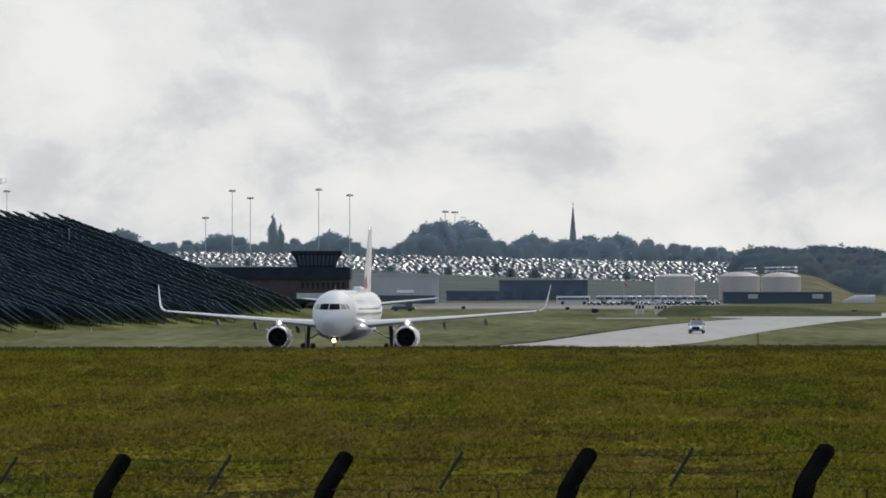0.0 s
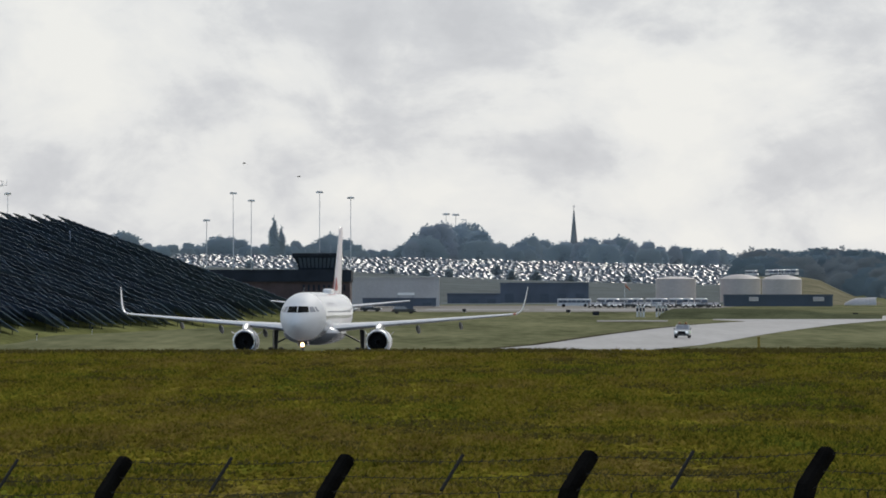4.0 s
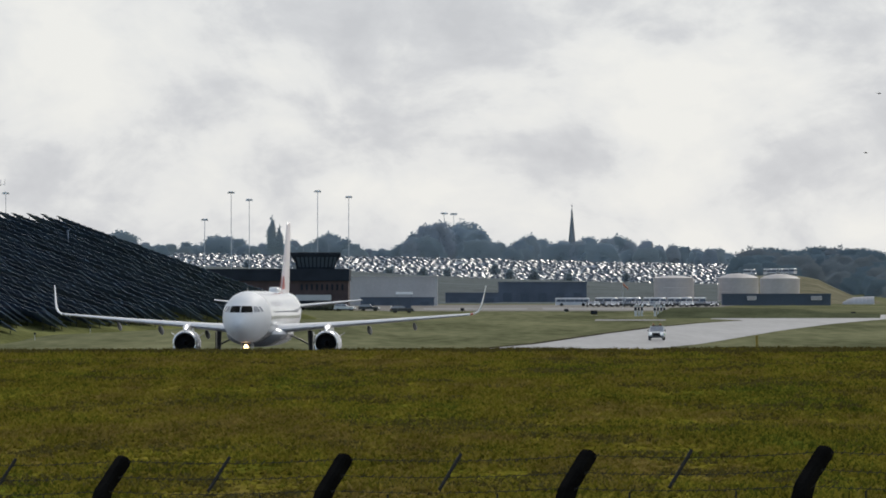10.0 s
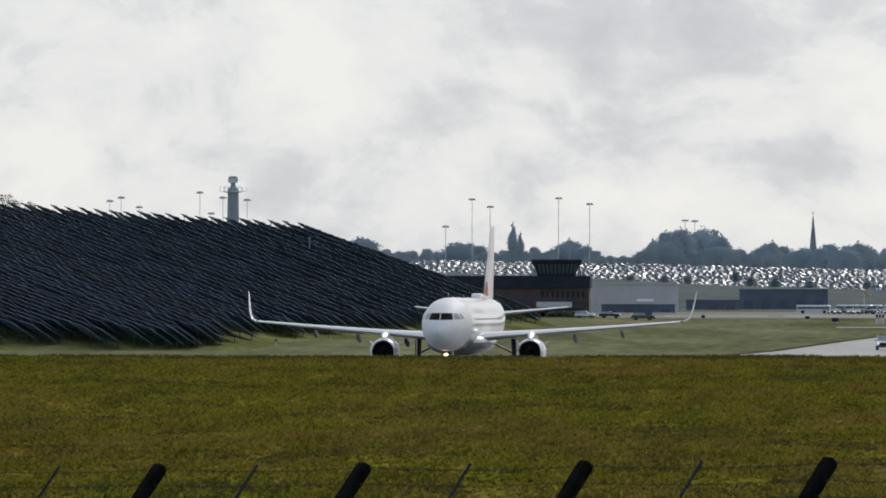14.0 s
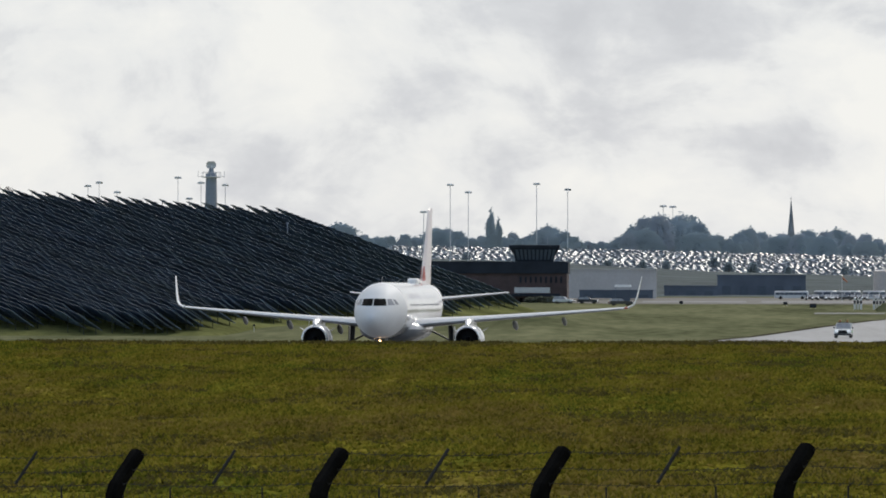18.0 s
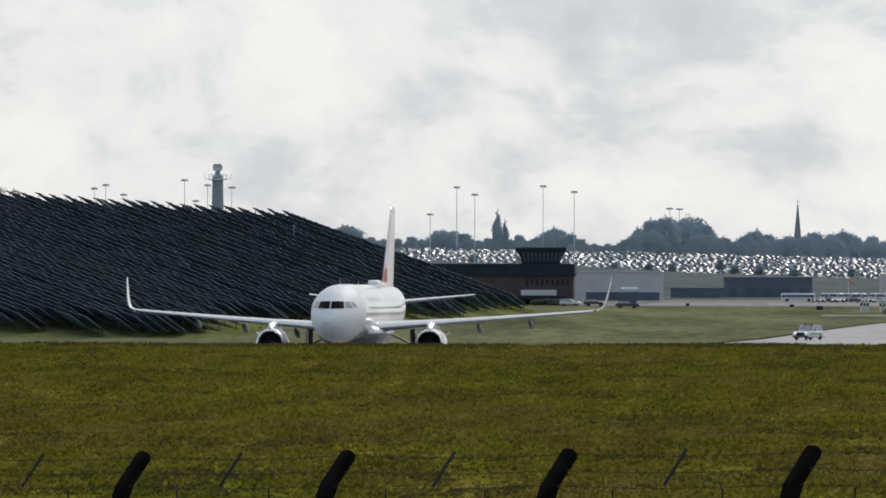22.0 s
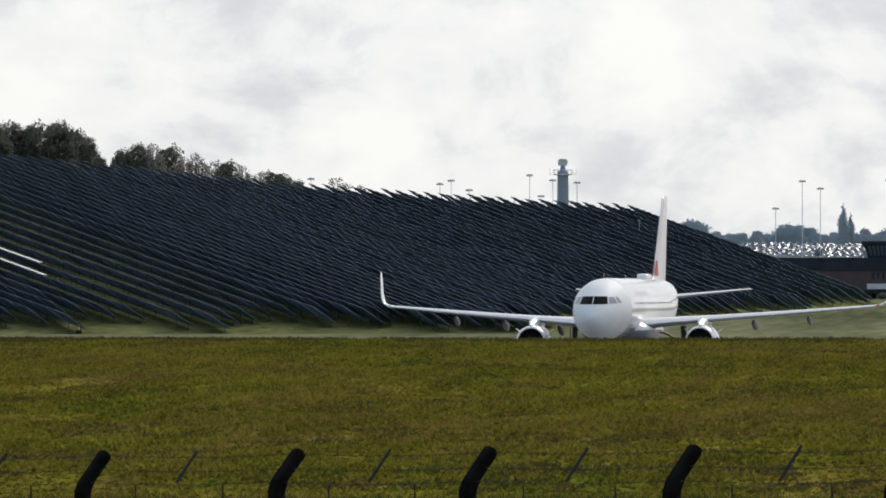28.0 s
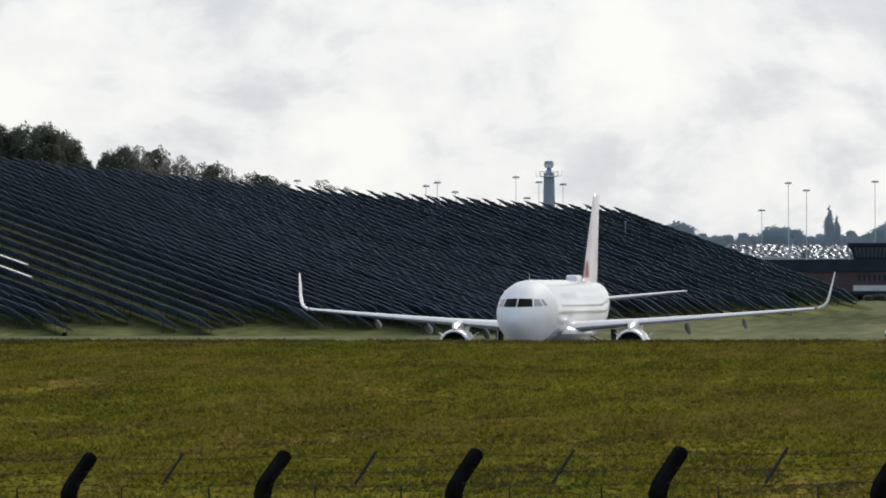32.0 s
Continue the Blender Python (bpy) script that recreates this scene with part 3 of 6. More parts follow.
solar_rows()


# ---------------------------------------------------------------- airliner
# local space: nose at y = 0, tail towards +y, ground at z = 0
HULL = [  # y, half width, half height, centre height
    (0.00, 0.03, 0.03, 3.28), (0.06, 0.24, 0.22, 3.29), (0.22, 0.46, 0.43, 3.31), (0.50, 0.70, 0.68, 3.35), (0.90, 0.94, 0.92, 3.40), (1.40, 1.17, 1.16, 3.46),
    (2.00, 1.38, 1.42, 3.55), (2.70, 1.57, 1.68, 3.64), (3.50, 1.73, 1.87, 3.72), (4.50, 1.87, 2.00, 3.79), (5.60, 1.95, 2.06, 3.83), (6.80, 1.975, 2.07, 3.85),
    (12.0, 1.975, 2.07, 3.85), (19.0, 1.975, 2.07, 3.85), (25.5, 1.975, 2.07, 3.85), (28.0, 1.88, 1.92, 3.98), (30.5, 1.62, 1.62, 4.25), (33.0, 1.22, 1.22, 4.60), (35.3, 0.72, 0.74, 4.98), (37.0, 0.34, 0.36, 5.22), (37.57, 0.16, 0.18, 5.28)]


def hull(y):
    return [float(np.interp(y, [h[0] for h in HULL], [h[i] for h in HULL])) for i in (1, 2, 3)]


def hull_y(x, z):
    """Where the nose is met when coming from ahead at (x, z)."""
    lo, hi = 0.0, 8.0
    for _ in range(40):
        mid = (lo + hi) / 2
        a, b, c = hull(mid)
        if (x / a) ** 2 + ((z - c) / b) ** 2 > 1:
            lo = mid
        else:
            hi = mid
    return hi


def nose_patch(corners, n=6):
    """A curved pane laid on the nose between four (x, z) corners."""
    vs, fs = [], []
    (ax, az_), (bx, bz), (cx, cz), (dx, dz) = corners
    for layer, off in ((0, -0.02), (1, 0.03)):
        for i in range(n + 1):
            for j in range(n + 1):
                s, t = i / n, j / n
                x = (ax * (1 - s) + bx * s) * (1 - t) + (dx * (1 - s) + cx * s) * t
                z = (az_ * (1 - s) + bz * s) * (1 - t) + (dz * (1 - s) + cz * s) * t
                vs.append((x * (1 - off * 0.3), hull_y(x, z) + off, z - off * 0.3))
    k = (n + 1) ** 2
    for i in range(n):
        for j in range(n):
            q = i * (n + 1) + j
            fs.append((q, q + 1, q + n + 2, q + n + 1))
            fs.append((k + q, k + q + n + 1, k + q + n + 2, k + q + 1))
    return Shape().raw(vs, fs)


def foil(x, y, z, chord, thick, lean=0.0, k=9):
    """An aerofoil ring at span x; lean turns its thickness from upright (0) to sideways (1)."""
    up, down = [], []
    for i in range(k):
        s = (i / (k - 1)) ** 1.6
        t = thick * (1.48 * math.sqrt(s) - 0.63 * s - 1.76 * s * s + 1.42 * s ** 3 - 0.51 * s ** 4) * 2.0
        up.append((s, t * 0.6))
        down.append((s, -t * 0.4))
    pts = up + down[-2:0:-1]
    ca, sa = math.cos(lean), math.sin(lean)
    return [(x - h * sa, y + s * chord, z + h * ca) for s, h in pts]


# darker grey standing in for the shade below the hull
M["belly"] = mat("belly_shade_grey", (0.24, 0.245, 0.26), 0.25, var=0.08, scale=0.8, fine=6.0)


# puts shade into the colour of all faces that point down
def shade_underside(ob, material):
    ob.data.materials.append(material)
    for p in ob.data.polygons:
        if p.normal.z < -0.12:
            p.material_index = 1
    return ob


def airliner():
    plane = thing("airliner", "white twin-engine airliner with upturned wingtips and taxi light on", "airplane")
    ys = sorted(set([h[0] for h in HULL] + [0.02, 0.12, 0.35, 0.7, 1.15, 1.7, 2.35, 3.1, 4.0, 5.0, 6.2, 9, 15, 22, 26.7, 29.2, 31.8, 34.2, 36.2]))
    rings = []
    for y in ys:
        a, b, c = hull(y)
        rings.append([(a * math.cos(q), y, c + b * math.sin(q)) for q in (2 * math.pi * j / 48 for j in range(48))])
    fuselage = Shape().loft(rings).make("fuselage", M["white"], plane, smooth="all")
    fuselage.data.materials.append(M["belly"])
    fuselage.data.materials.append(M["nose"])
    for p in fuselage.data.polygons:      # satin nose; belly shade put into the colour of downward faces
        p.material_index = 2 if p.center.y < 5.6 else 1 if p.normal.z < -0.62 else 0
    # windscreen and cockpit side windows
    for sx in (-1, 1):
        for label, cs in (("", [(0.035, 4.72), (0.82, 4.70), (0.93, 4.20), (0.035, 4.18)]), ("side", [(0.90, 4.67), (1.16, 4.68), (1.42, 4.24), (1.02, 4.22)]), ("side", [(1.24, 4.67), (1.38, 4.64), (1.60, 4.30), (1.49, 4.24)])):
            nose_patch([(x * sx, z) for x, z in cs]).make("cockpit_window", M["sky_glass"] if label else M["glass"], fuselage, smooth="all")
    # cabin windows
    pane = Shape()
    pane.raw([(0.0, 0.08 * math.cos(q), 0.10 * math.sin(q)) for q in (2 * math.pi * j / 10 for j in range(10))] + [(-0.02, 0.08 * math.cos(q), 0.10 * math.sin(q)) for q in (2 * math.pi * j / 10 for j in range(10))],
             [tuple(range(10)), tuple(range(19, 9, -1))] + [(j, (j + 1) % 10, 10 + (j + 1) % 10, 10 + j) for j in range(10)])
    win = pane.mesh("cabin_window", M["sky_glass"])
    for sx in (-1, 1):
        for i in range(34):
            y = 7.4 + i * 0.533
            a, b, c = hull(y)
            z = 4.22
            x = a * math.sqrt(1 - ((z - c) / b) ** 2) + 0.006
            put("cabin_window", win, fuselage, m=pose(sx * x, y, z, 0, 0, 0 if sx > 0 else 180))
    # faded lettering too far off to read: plain bars along the upper flank
    for sx in (-1, 1):
        for y0, y1 in ((8.2, 8.9), (9.1, 9.7), (9.95, 10.4), (10.65, 11.3), (11.55, 12.1), (12.35, 13.0), (13.25, 13.8), (14.05, 14.7)):
            vs = []
            for y in (y0, y1):
                for q in (0.44, 0.50, 0.56, 0.62):
                    vs.append((sx * 1.981 * math.cos(q), y, 3.85 + 2.076 * math.sin(q)))
            Shape().raw(vs, [(j, j + 1, j + 5, j + 4) for j in range(3)]).make("title_bar", M["title"], fuselage, smooth="all")
    # belly fairing
    rs = []
    for y, a, b in ((9.9, 1.2, 0.35), (10.15, 1.75, 0.72), (10.6, 2.12, 0.92), (11.4, 2.38, 1.02), (13.0, 2.45, 1.06), (17.5, 2.4, 1.04), (19.5, 1.95, 0.8), (21.5, 0.6, 0.2)):
        rs.append([(a * math.cos(q), y, 2.42 + b * math.sin(q) * (1 if math.sin(q) < 0 else 0.8)) for q in (2 * math.pi * j / 28 for j in range(28))])
    shade_underside(Shape().loft(rs).make("belly_fairing", M["white"], plane, "shiny white belly fairing with shade painted underneath", smooth="all"), M["belly"])
    # roof aerials and radome
    sq = lambda c: math.copysign(abs(c) ** 0.45, c)
    Shape().loft([[(r * sq(math.cos(q)) * 0.42, 23.6 + d, 5.86 + h + 0.34 * r * sq(math.sin(q))) for q in (2 * math.pi * j / 20 for j in range(20))] for d, r, h in ((0, 0.35, 0), (0.12, 0.80, 0.05), (0.5, 0.95, 0.08), (2.4, 0.95, 0.08), (3.0, 0.6, 0.04), (3.3, 0.15, 0))]).make("roof_radome", M["white"], fuselage, "white dome on the roof", smooth="all")
    Shape().loft([[(0.02, 5.7, 5.80), (0.02, 6.1, 5.80), (-0.02, 6.1, 5.80), (-0.02, 5.7, 5.80)], [(0.012, 5.9, 6.32), (0.012, 6.1, 6.32), (-0.012, 6.1, 6.32), (-0.012, 5.9, 6.32)]]).make("blade_aerial", M["grey"], fuselage)
    Shape().loft([[(0.02, 15.6, 5.9), (0.02, 15.9, 5.9), (-0.02, 15.9, 5.9), (-0.02, 15.6, 5.9)], [(0.012, 15.75, 6.15), (0.012, 15.9, 6.15), (-0.012, 15.9, 6.15), (-0.012, 15.75, 6.15)]]).make("blade_aerial", M["grey"], fuselage)
    # wings
    for sx in (-1, 1):
        st = [(1.2, 10.9, 2.72, 7.0, 0.86), (2.0, 11.35, 2.80, 6.4, 0.78), (4.0, 12.4, 2.98, 5.2, 0.60), (6.4, 13.65, 3.17, 3.95, 0.45), (9.5, 15.25, 3.40, 3.2, 0.37), (13.0, 17.05, 3.68, 2.4, 0.28), (16.6, 18.9, 3.98, 1.6, 0.19)]
        wing = Shape().loft([[(sx * a, b, c) for a, b, c in foil(x, y, z, ch, th)] for x, y, z, ch, th in st]).make("wing", M["white"], plane, smooth=True)
        shade_underside(wing, M["grey"])
        wing.data.materials.append(M["slat"])
        for p in wing.data.polygons:      # grey slats on forward faces, reflected blue sky put into the colour
            if p.normal.y < -0.30 and p.normal.z < 0.62:
                p.material_index = 2
        tip = [(16.6, 18.9, 3.98, 1.6, 0.19, 0.0), (17.05, 19.15, 4.05, 1.5, 0.17, 0.35), (17.38, 19.4, 4.22, 1.38, 0.15, 0.8), (17.55, 19.65, 4.5, 1.26, 0.135, 1.2), (17.66, 19.95, 4.95, 1.1, 0.12, 1.4), (17.80, 20.6, 5.75, 0.85, 0.085, 1.42), (17.90, 21.1, 6.42, 0.5, 0.05, 1.42)]
        Shape().loft([[(sx * a, b, c) for a, b, c in foil(*s)] for s in tip]).make("winglet", M["white"], wing, "upturned white wingtip", smooth=True)
        Shape().turn([(0.03, -0.14), (0.09, -0.08), (0.09, 0.08), (0.03, 0.14)], 8, m=pose(sx * 16.9, 19.05, 4.03, 0, 70, 0)).make("nav_lamp", M["nav_red"] if sx > 0 else M["lip"], wing, "small tip lamp", smooth="all")
        # flap track fairings
        for x, y, z, L, r in ((4.7, 16.2, 2.72, 2.6, 0.19), (8.6, 16.6, 3.06, 2.8, 0.19), (12.2, 18.0, 3.36, 2.4, 0.16)):
            rr = [[(sx * x + r * w * math.cos(q), y + L * d, z - 0.10 - 0.42 * drop + r * 1.7 * w * math.sin(q)) for q in (2 * math.pi * j / 12 for j in range(12))] for d, w, drop in ((0, 0.1, 0), (0.15, 0.6, 0.15), (0.45, 1.0, 0.5), (0.75, 0.85, 0.85), (1.0, 0.1, 1.1))]
            Shape().loft(rr).make("flap_fairing", M["fairing"], wing, smooth="all")
        # engine
        cx, cy, cz = sx * 5.75, 11.0, 1.68
        nac = pose(cx, cy, cz, -90, 0, 0) @ Matrix.Diagonal((0.92, 0.92, 1, 1))
        eng = Shape().turn([(0.92, 0.02), (1.0, -0.02), (1.09, 0.12), (1.16, 0.45), (1.20, 1.1), (1.18, 2.2), (1.02, 3.2), (0.86, 3.7), (0.80, 3.68)], 36, m=nac, caps=False)
        eng = eng.make("engine", M["white"], plane, "white engine nacelle with a dark intake", smooth="all")
        # duct and fan disc painted black: the shade inside the intake as colour
        Shape().turn([(0.91, 0.10), (0.86, 0.5), (0.84, 1.0), (0.84, 3.6)], 36, m=nac, caps=False).make("intake_duct", M["black"], eng, "intake duct painted black for its shade", smooth="all")
        Shape().turn([(0.90, 0.10), (0.92, 0.02), (0.98, -0.045), (1.04, -0.01), (1.085, 0.1)], 36, m=nac, caps=False).make("intake_lip", M["lip"], eng, "bright metal lip", smooth="all")
        Shape().turn([(0.02, 0.72), (0.84, 0.74), (0.84, 0.80), (0.02, 0.80)], 28, m=nac).make("fan", M["black"], eng)
        Shape().turn([(0.01, 0.36), (0.12, 0.46), (0.2, 0.60), (0.24, 0.72)], 16, m=nac).make("spinner", M["fan"], eng, smooth="all")
        for j in range(18):
            q = 2 * math.pi * j / 18
            m = nac @ Matrix.Rotation(q, 4, "Z")
            Shape().raw([tuple(m @ Vector(p)) for p in ((0.22, -0.03, 0.70), (0.82, -0.10, 0.66), (0.82, 0.02, 0.73), (0.22, 0.05, 0.73))], [(0, 1, 2, 3)]).make("fan_blade", M["fan"], eng)
        Shape().turn([(0.62, 3.0), (0.56, 4.0), (0.40, 4.7), (0.1, 5.2)], 20, m=nac).make("exhaust_cone", M["strut"], eng, smooth="all")
        for vx in (-1, 1):
            Shape().loft([[(cx + vx * 0.98, cy + 1.3, cz + 0.62), (cx + vx * 0.98, cy + 2.3, cz + 0.62), (cx + vx * 0.95, cy + 2.3, cz + 0.58), (cx + vx * 0.95, cy + 1.3, cz + 0.58)], [(cx + vx * 1.32, cy + 1.75, cz + 0.86), (cx + vx * 1.32, cy + 2.2, cz + 0.86), (cx + vx * 1.30, cy + 2.2, cz + 0.84), (cx + vx * 1.30, cy + 1.75, cz + 0.84)]]).make("nacelle_strake", M["white"], eng)
        Shape().loft([[(cx - w, y, z0), (cx + w, y, z0), (cx + w, y, z1), (cx, y, z1 + 0.12), (cx - w, y, z1)] for y, w, z0, z1 in ((11.1, 0.08, 2.66, 2.72), (11.7, 0.22, 2.6, 2.98), (12.4, 0.26, 2.4, 3.15), (13.6, 0.26, 2.4, 3.2), (16.0, 0.16, 2.6, 3.0), (17.2, 0.04, 2.85, 2.95))]).make("pylon", M["white"], plane, "engine pylon under the wing", smooth=True)
        # main gear
        gx, gy = sx * 3.795, 17.7
        gear = Shape().rod((gx, gy, 0.55), (gx * 0.98, gy - 0.1, 2.7), 0.15, 0.19, 12).rod((gx, gy, 1.5), (sx * 2.1, gy, 2.35), 0.07).rod((gx, gy, 1.1), (gx, gy - 0.55, 1.45), 0.05).rod((gx - 0.5, gy, 0.58), (gx + 0.5, gy, 0.58), 0.09).make("main_gear", M["strut"], plane, "dark main landing gear leg", smooth=True)
        Shape().box(gx + sx * 0.16, gx + sx * 0.21, gy - 0.55, gy + 0.55, 1.0, 2.6).make("gear_door", M["grey"], gear)
        for wx in (-0.46, 0.46):
            w = Shape().turn([(0.22, -0.19), (0.48, -0.20), (0.575, -0.12), (0.585, 0), (0.575, 0.12), (0.48, 0.20), (0.22, 0.19)], 24, m=pose(gx + wx, gy, 0.585, 0, 90, 0)).make("tyre", M["tyre"], gear, smooth=True)
            Shape().turn([(0.05, -0.17), (0.24, -0.15), (0.24, 0.15), (0.05, 0.17)], 16, m=pose(gx + wx, gy, 0.585, 0, 90, 0)).make("wheel_hub", M["strut"], gear, smooth=True)
        # tailplane
        ts = [(0.5, 30.9, 4.55, 3.6, 0.36), (1.3, 31.45, 4.66, 3.25, 0.31), (6.22, 34.2, 5.17, 1.45, 0.13)]
        shade_underside(Shape().loft([[(sx * a, b, c) for a, b, c in foil(x, y, z, ch, th)] for x, y, z, ch, th in ts]).make("tailplane", M["white"], plane, smooth=True), M["grey"])
    # fin
    def fin_ring(y, z, ch, th, k=9):
        r = foil(0, y, 0, ch, th, k=k)
        return [(p[2], p[1], z) for p in r]
    fin = Shape().loft([fin_ring(28.2, 5.55, 7.2, 0.52), fin_ring(29.6, 6.2, 6.1, 0.50), fin_ring(31.9, 9.0, 4.3, 0.37), fin_ring(34.0, 11.55, 2.65, 0.25), fin_ring(34.5, 11.76, 2.0, 0.12)]).make("fin", M["fin"], plane, "tall pale tail fin with red marking", smooth=True)
    for sx in (-1, 1):      # paint laid on the fin's skin
        vs, fs = [], []
        for i in range(9):
            z = 6.1 + 1.1 * i / 8
            y0, ch, th = (float(np.interp(z, (5.55, 6.2, 9.0, 11.55), k)) for k in ((28.2, 29.6, 31.9, 34.0), (7.2, 6.1, 4.3, 2.65), (0.52, 0.50, 0.37, 0.25)))
            for j in range(7):
                f = 0.004 + (0.11 - 0.09 * i / 8) * j / 6
                h = th * (1.48 * math.sqrt(f) - 0.63 * f - 1.76 * f * f + 1.42 * f ** 3 - 0.51 * f ** 4) * 2.0 * (0.6 if sx > 0 else 0.4)
                vs.append((sx * (h + 0.02), y0 + f * ch, z))
        for i in range(8):
            for j in range(6):
                q = i * 7 + j
                fs.append((q, q + 1, q + 8, q + 7))
        Shape().raw(vs, fs).make("tail_marking", M["red"], fin, "red patch low on the fin", smooth="all")
    # nose gear
    gear = Shape().rod((0, 5.07, 0.4), (0, 4.95, 2.1), 0.10, 0.13, 12).rod((0, 5.0, 1.2), (0, 5.8, 2.0), 0.05).rod((-0.3, 5.07, 0.39), (0.3, 5.07, 0.39), 0.06).make("nose_gear", M["strut"], plane, "nose landing gear leg", smooth=True)
    for sx in (-1, 1):
        Shape().turn([(0.15, -0.1), (0.32, -0.11), (0.385, -0.06), (0.385, 0.06), (0.32, 0.11), (0.15, 0.1)], 20, m=pose(sx * 0.25, 5.07, 0.385, 0, 90, 0)).make("tyre", M["tyre"], gear, smooth=True)
        Shape().box(sx * 0.42 - 0.015, sx * 0.42 + 0.015, 4.9, 6.2, 1.35, 1.95).make("gear_door", M["belly"], gear)
    Shape().turn([(0.02, -0.03), (0.16, -0.04), (0.17, 0.0), (0.12, 0.10), (0.02, 0.12)], 14, m=pose(0.0, 4.80, 1.46, 90, 0, 0) @ pose(0, 0, 0, 180)).make("taxi_lamp", M["taxi_light"], gear, "lit taxi lamp", smooth="all")
    return plane


PLANE = airliner()


def wheel_set(parent, name, xs, ys, r, w):
    me = Shape().turn([(r * 0.5, -w / 2), (r * 0.88, -w / 2), (r, -w * 0.32), (r, w * 0.32), (r * 0.88, w / 2), (r * 0.5, w / 2)], 18).mesh("tyre", M["tyre"], True)
    hub = Shape().turn([(0.03, -w * 0.45), (r * 0.55, -w * 0.4), (r * 0.55, w * 0.4), (0.03, w * 0.45)], 12).mesh("hub", M["strut"], True)
    for y in ys:
        for x in xs:
            wh = put("wheel", me, parent, m=pose(x, y, r, 0, 90, 0))
            put("rim", hub, wh)


def car_body(parent, L, W, H, paint, bonnet=0.62):
    """Body, glass and lamps of a car that faces -y; its middle stands at the origin."""
    h1 = H * bonnet
    prof = lambda k: [(-L / 2, 0.38), (-L / 2 + 0.05, h1 * 0.86), (-L / 2 + 0.25, h1 * 0.95), (-L * 0.18, h1), (L * 0.46, h1 + 0.02), (L / 2, h1 * 0.9), (L / 2, 0.38)]
    rings = []
    for x, in_ in ((-W / 2, 0.06), (-W / 2 + 0.05, 0.0), (W / 2 - 0.05, 0.0), (W / 2, 0.06)):
        rings.append([(x, y * (1 - in_ * 0.4), 0.30 + (z - 0.30) * (1 - in_)) for y, z in prof(0)])
    body = Shape().loft(rings).make("body", paint, parent, smooth=True)
    roof = [(-L * 0.17, h1 - 0.02), (-L * 0.04, H - 0.05), (L * 0.05, H), (L * 0.40, H - 0.03), (L * 0.475, h1)]
    cab = Shape()
    low = [(-W * 0.46, y, z) if z < h1 + 0.05 else (-W * 0.40, y, z) for y, z in roof]
    cab.loft([low, [(-x, y, z) for x, y, z in low]]).make("cabin", M["sky_glass"], body, "windows with sky reflection in their pale colour", smooth=True)
    Shape().loft([[(sx * W * 0.405, -L * 0.045, H - 0.045), (sx * W * 0.405, L * 0.05, H + 0.01), (sx * W * 0.405, L * 0.41, H - 0.02), (sx * W * 0.405, L * 0.40, H - 0.08), (sx * W * 0.405, -L * 0.02, H - 0.1)] for sx in (-1, 1)]).make("roof", paint, body, smooth=True)
    for sx in (-1, 1):
        for ya, yb in ((-L * 0.165, -L * 0.045), (L * 0.12, L * 0.12), (L * 0.465, L * 0.40)):
            Shape().rod((sx * W * 0.455, ya, h1), (sx * W * 0.408, yb, H - 0.05), 0.05, 0.045, 6).make("pillar", paint, body)
        Shape().box(sx * W * 0.5, sx * (W * 0.5 + 0.17), -L * 0.15, -L * 0.12, h1 + 0.02, h1 + 0.18).make("mirror", M["black"], body)
        Shape().bevel_box(sx * W * 0.34 - 0.17, sx * W * 0.34 + 0.17, -L / 2 - 0.02, -L / 2 + 0.12, h1 * 0.66, h1 * 0.84, 0.03).make("headlight", M["lamp_lens"], body)
        Shape().box(sx * W * 0.42 - 0.1, sx * W * 0.42 + 0.1, L / 2 - 0.08, L / 2 + 0.02, h1 * 0.6, h1 * 0.88).make("tail_light", M["red"], body)
    Shape().box(-W * 0.27, W * 0.27, -L / 2 - 0.015, -L / 2 + 0.1, h1 * 0.48, h1 * 0.82).make("grille", M["black"], body)
    Shape().bevel_box(-W * 0.49, W * 0.49, -L / 2 - 0.10, -L / 2 + 0.2, 0.30, 0.55, 0.05).make("bumper", M["car_dark"], body)
    Shape().bevel_box(-W * 0.49, W * 0.49, L / 2 - 0.2, L / 2 + 0.08, 0.30, 0.55, 0.05).make("bumper", M["car_dark"], body)
    wheel_set(parent, "wheel", (-W / 2 + 0.12, W / 2 - 0.12), (-L * 0.31, L * 0.30), H * 0.2, 0.24)
    return body


def airport_car():
    car = thing("airport_car", "white airport patrol estate car with green stripe and roof light bar", "car")
    body = car_body(car, 4.9, 1.95, 1.75, M["car_white"])
    for sx in (-1, 1):
        Shape().box(sx * 0.978 - 0.012, sx * 0.978 + 0.012, -1.5, 2.0, 0.66, 0.84).make("stripe", M["green_paint"], body, "green reflective stripe")
    bar = Shape().bevel_box(-0.62, 0.62, 0.05, 0.35, 1.77, 1.84, 0.02).make("light_bar", M["car_dark"], body, "roof light bar with amber beacons")
    for sx in (-0.42, 0.42):
        Shape().turn([(0.13, 0), (0.14, 0.1), (0.10, 0.22), (0.03, 0.25)], 12, m=pose(sx, 0.2, 1.84)).make("beacon", M["amber"], bar, smooth=True)
    Shape().rod((0.2, 0.9, 1.74), (0.2, 0.95, 2.3), 0.012).make("aerial", M["black"], body)
    return car


CAR = airport_car()


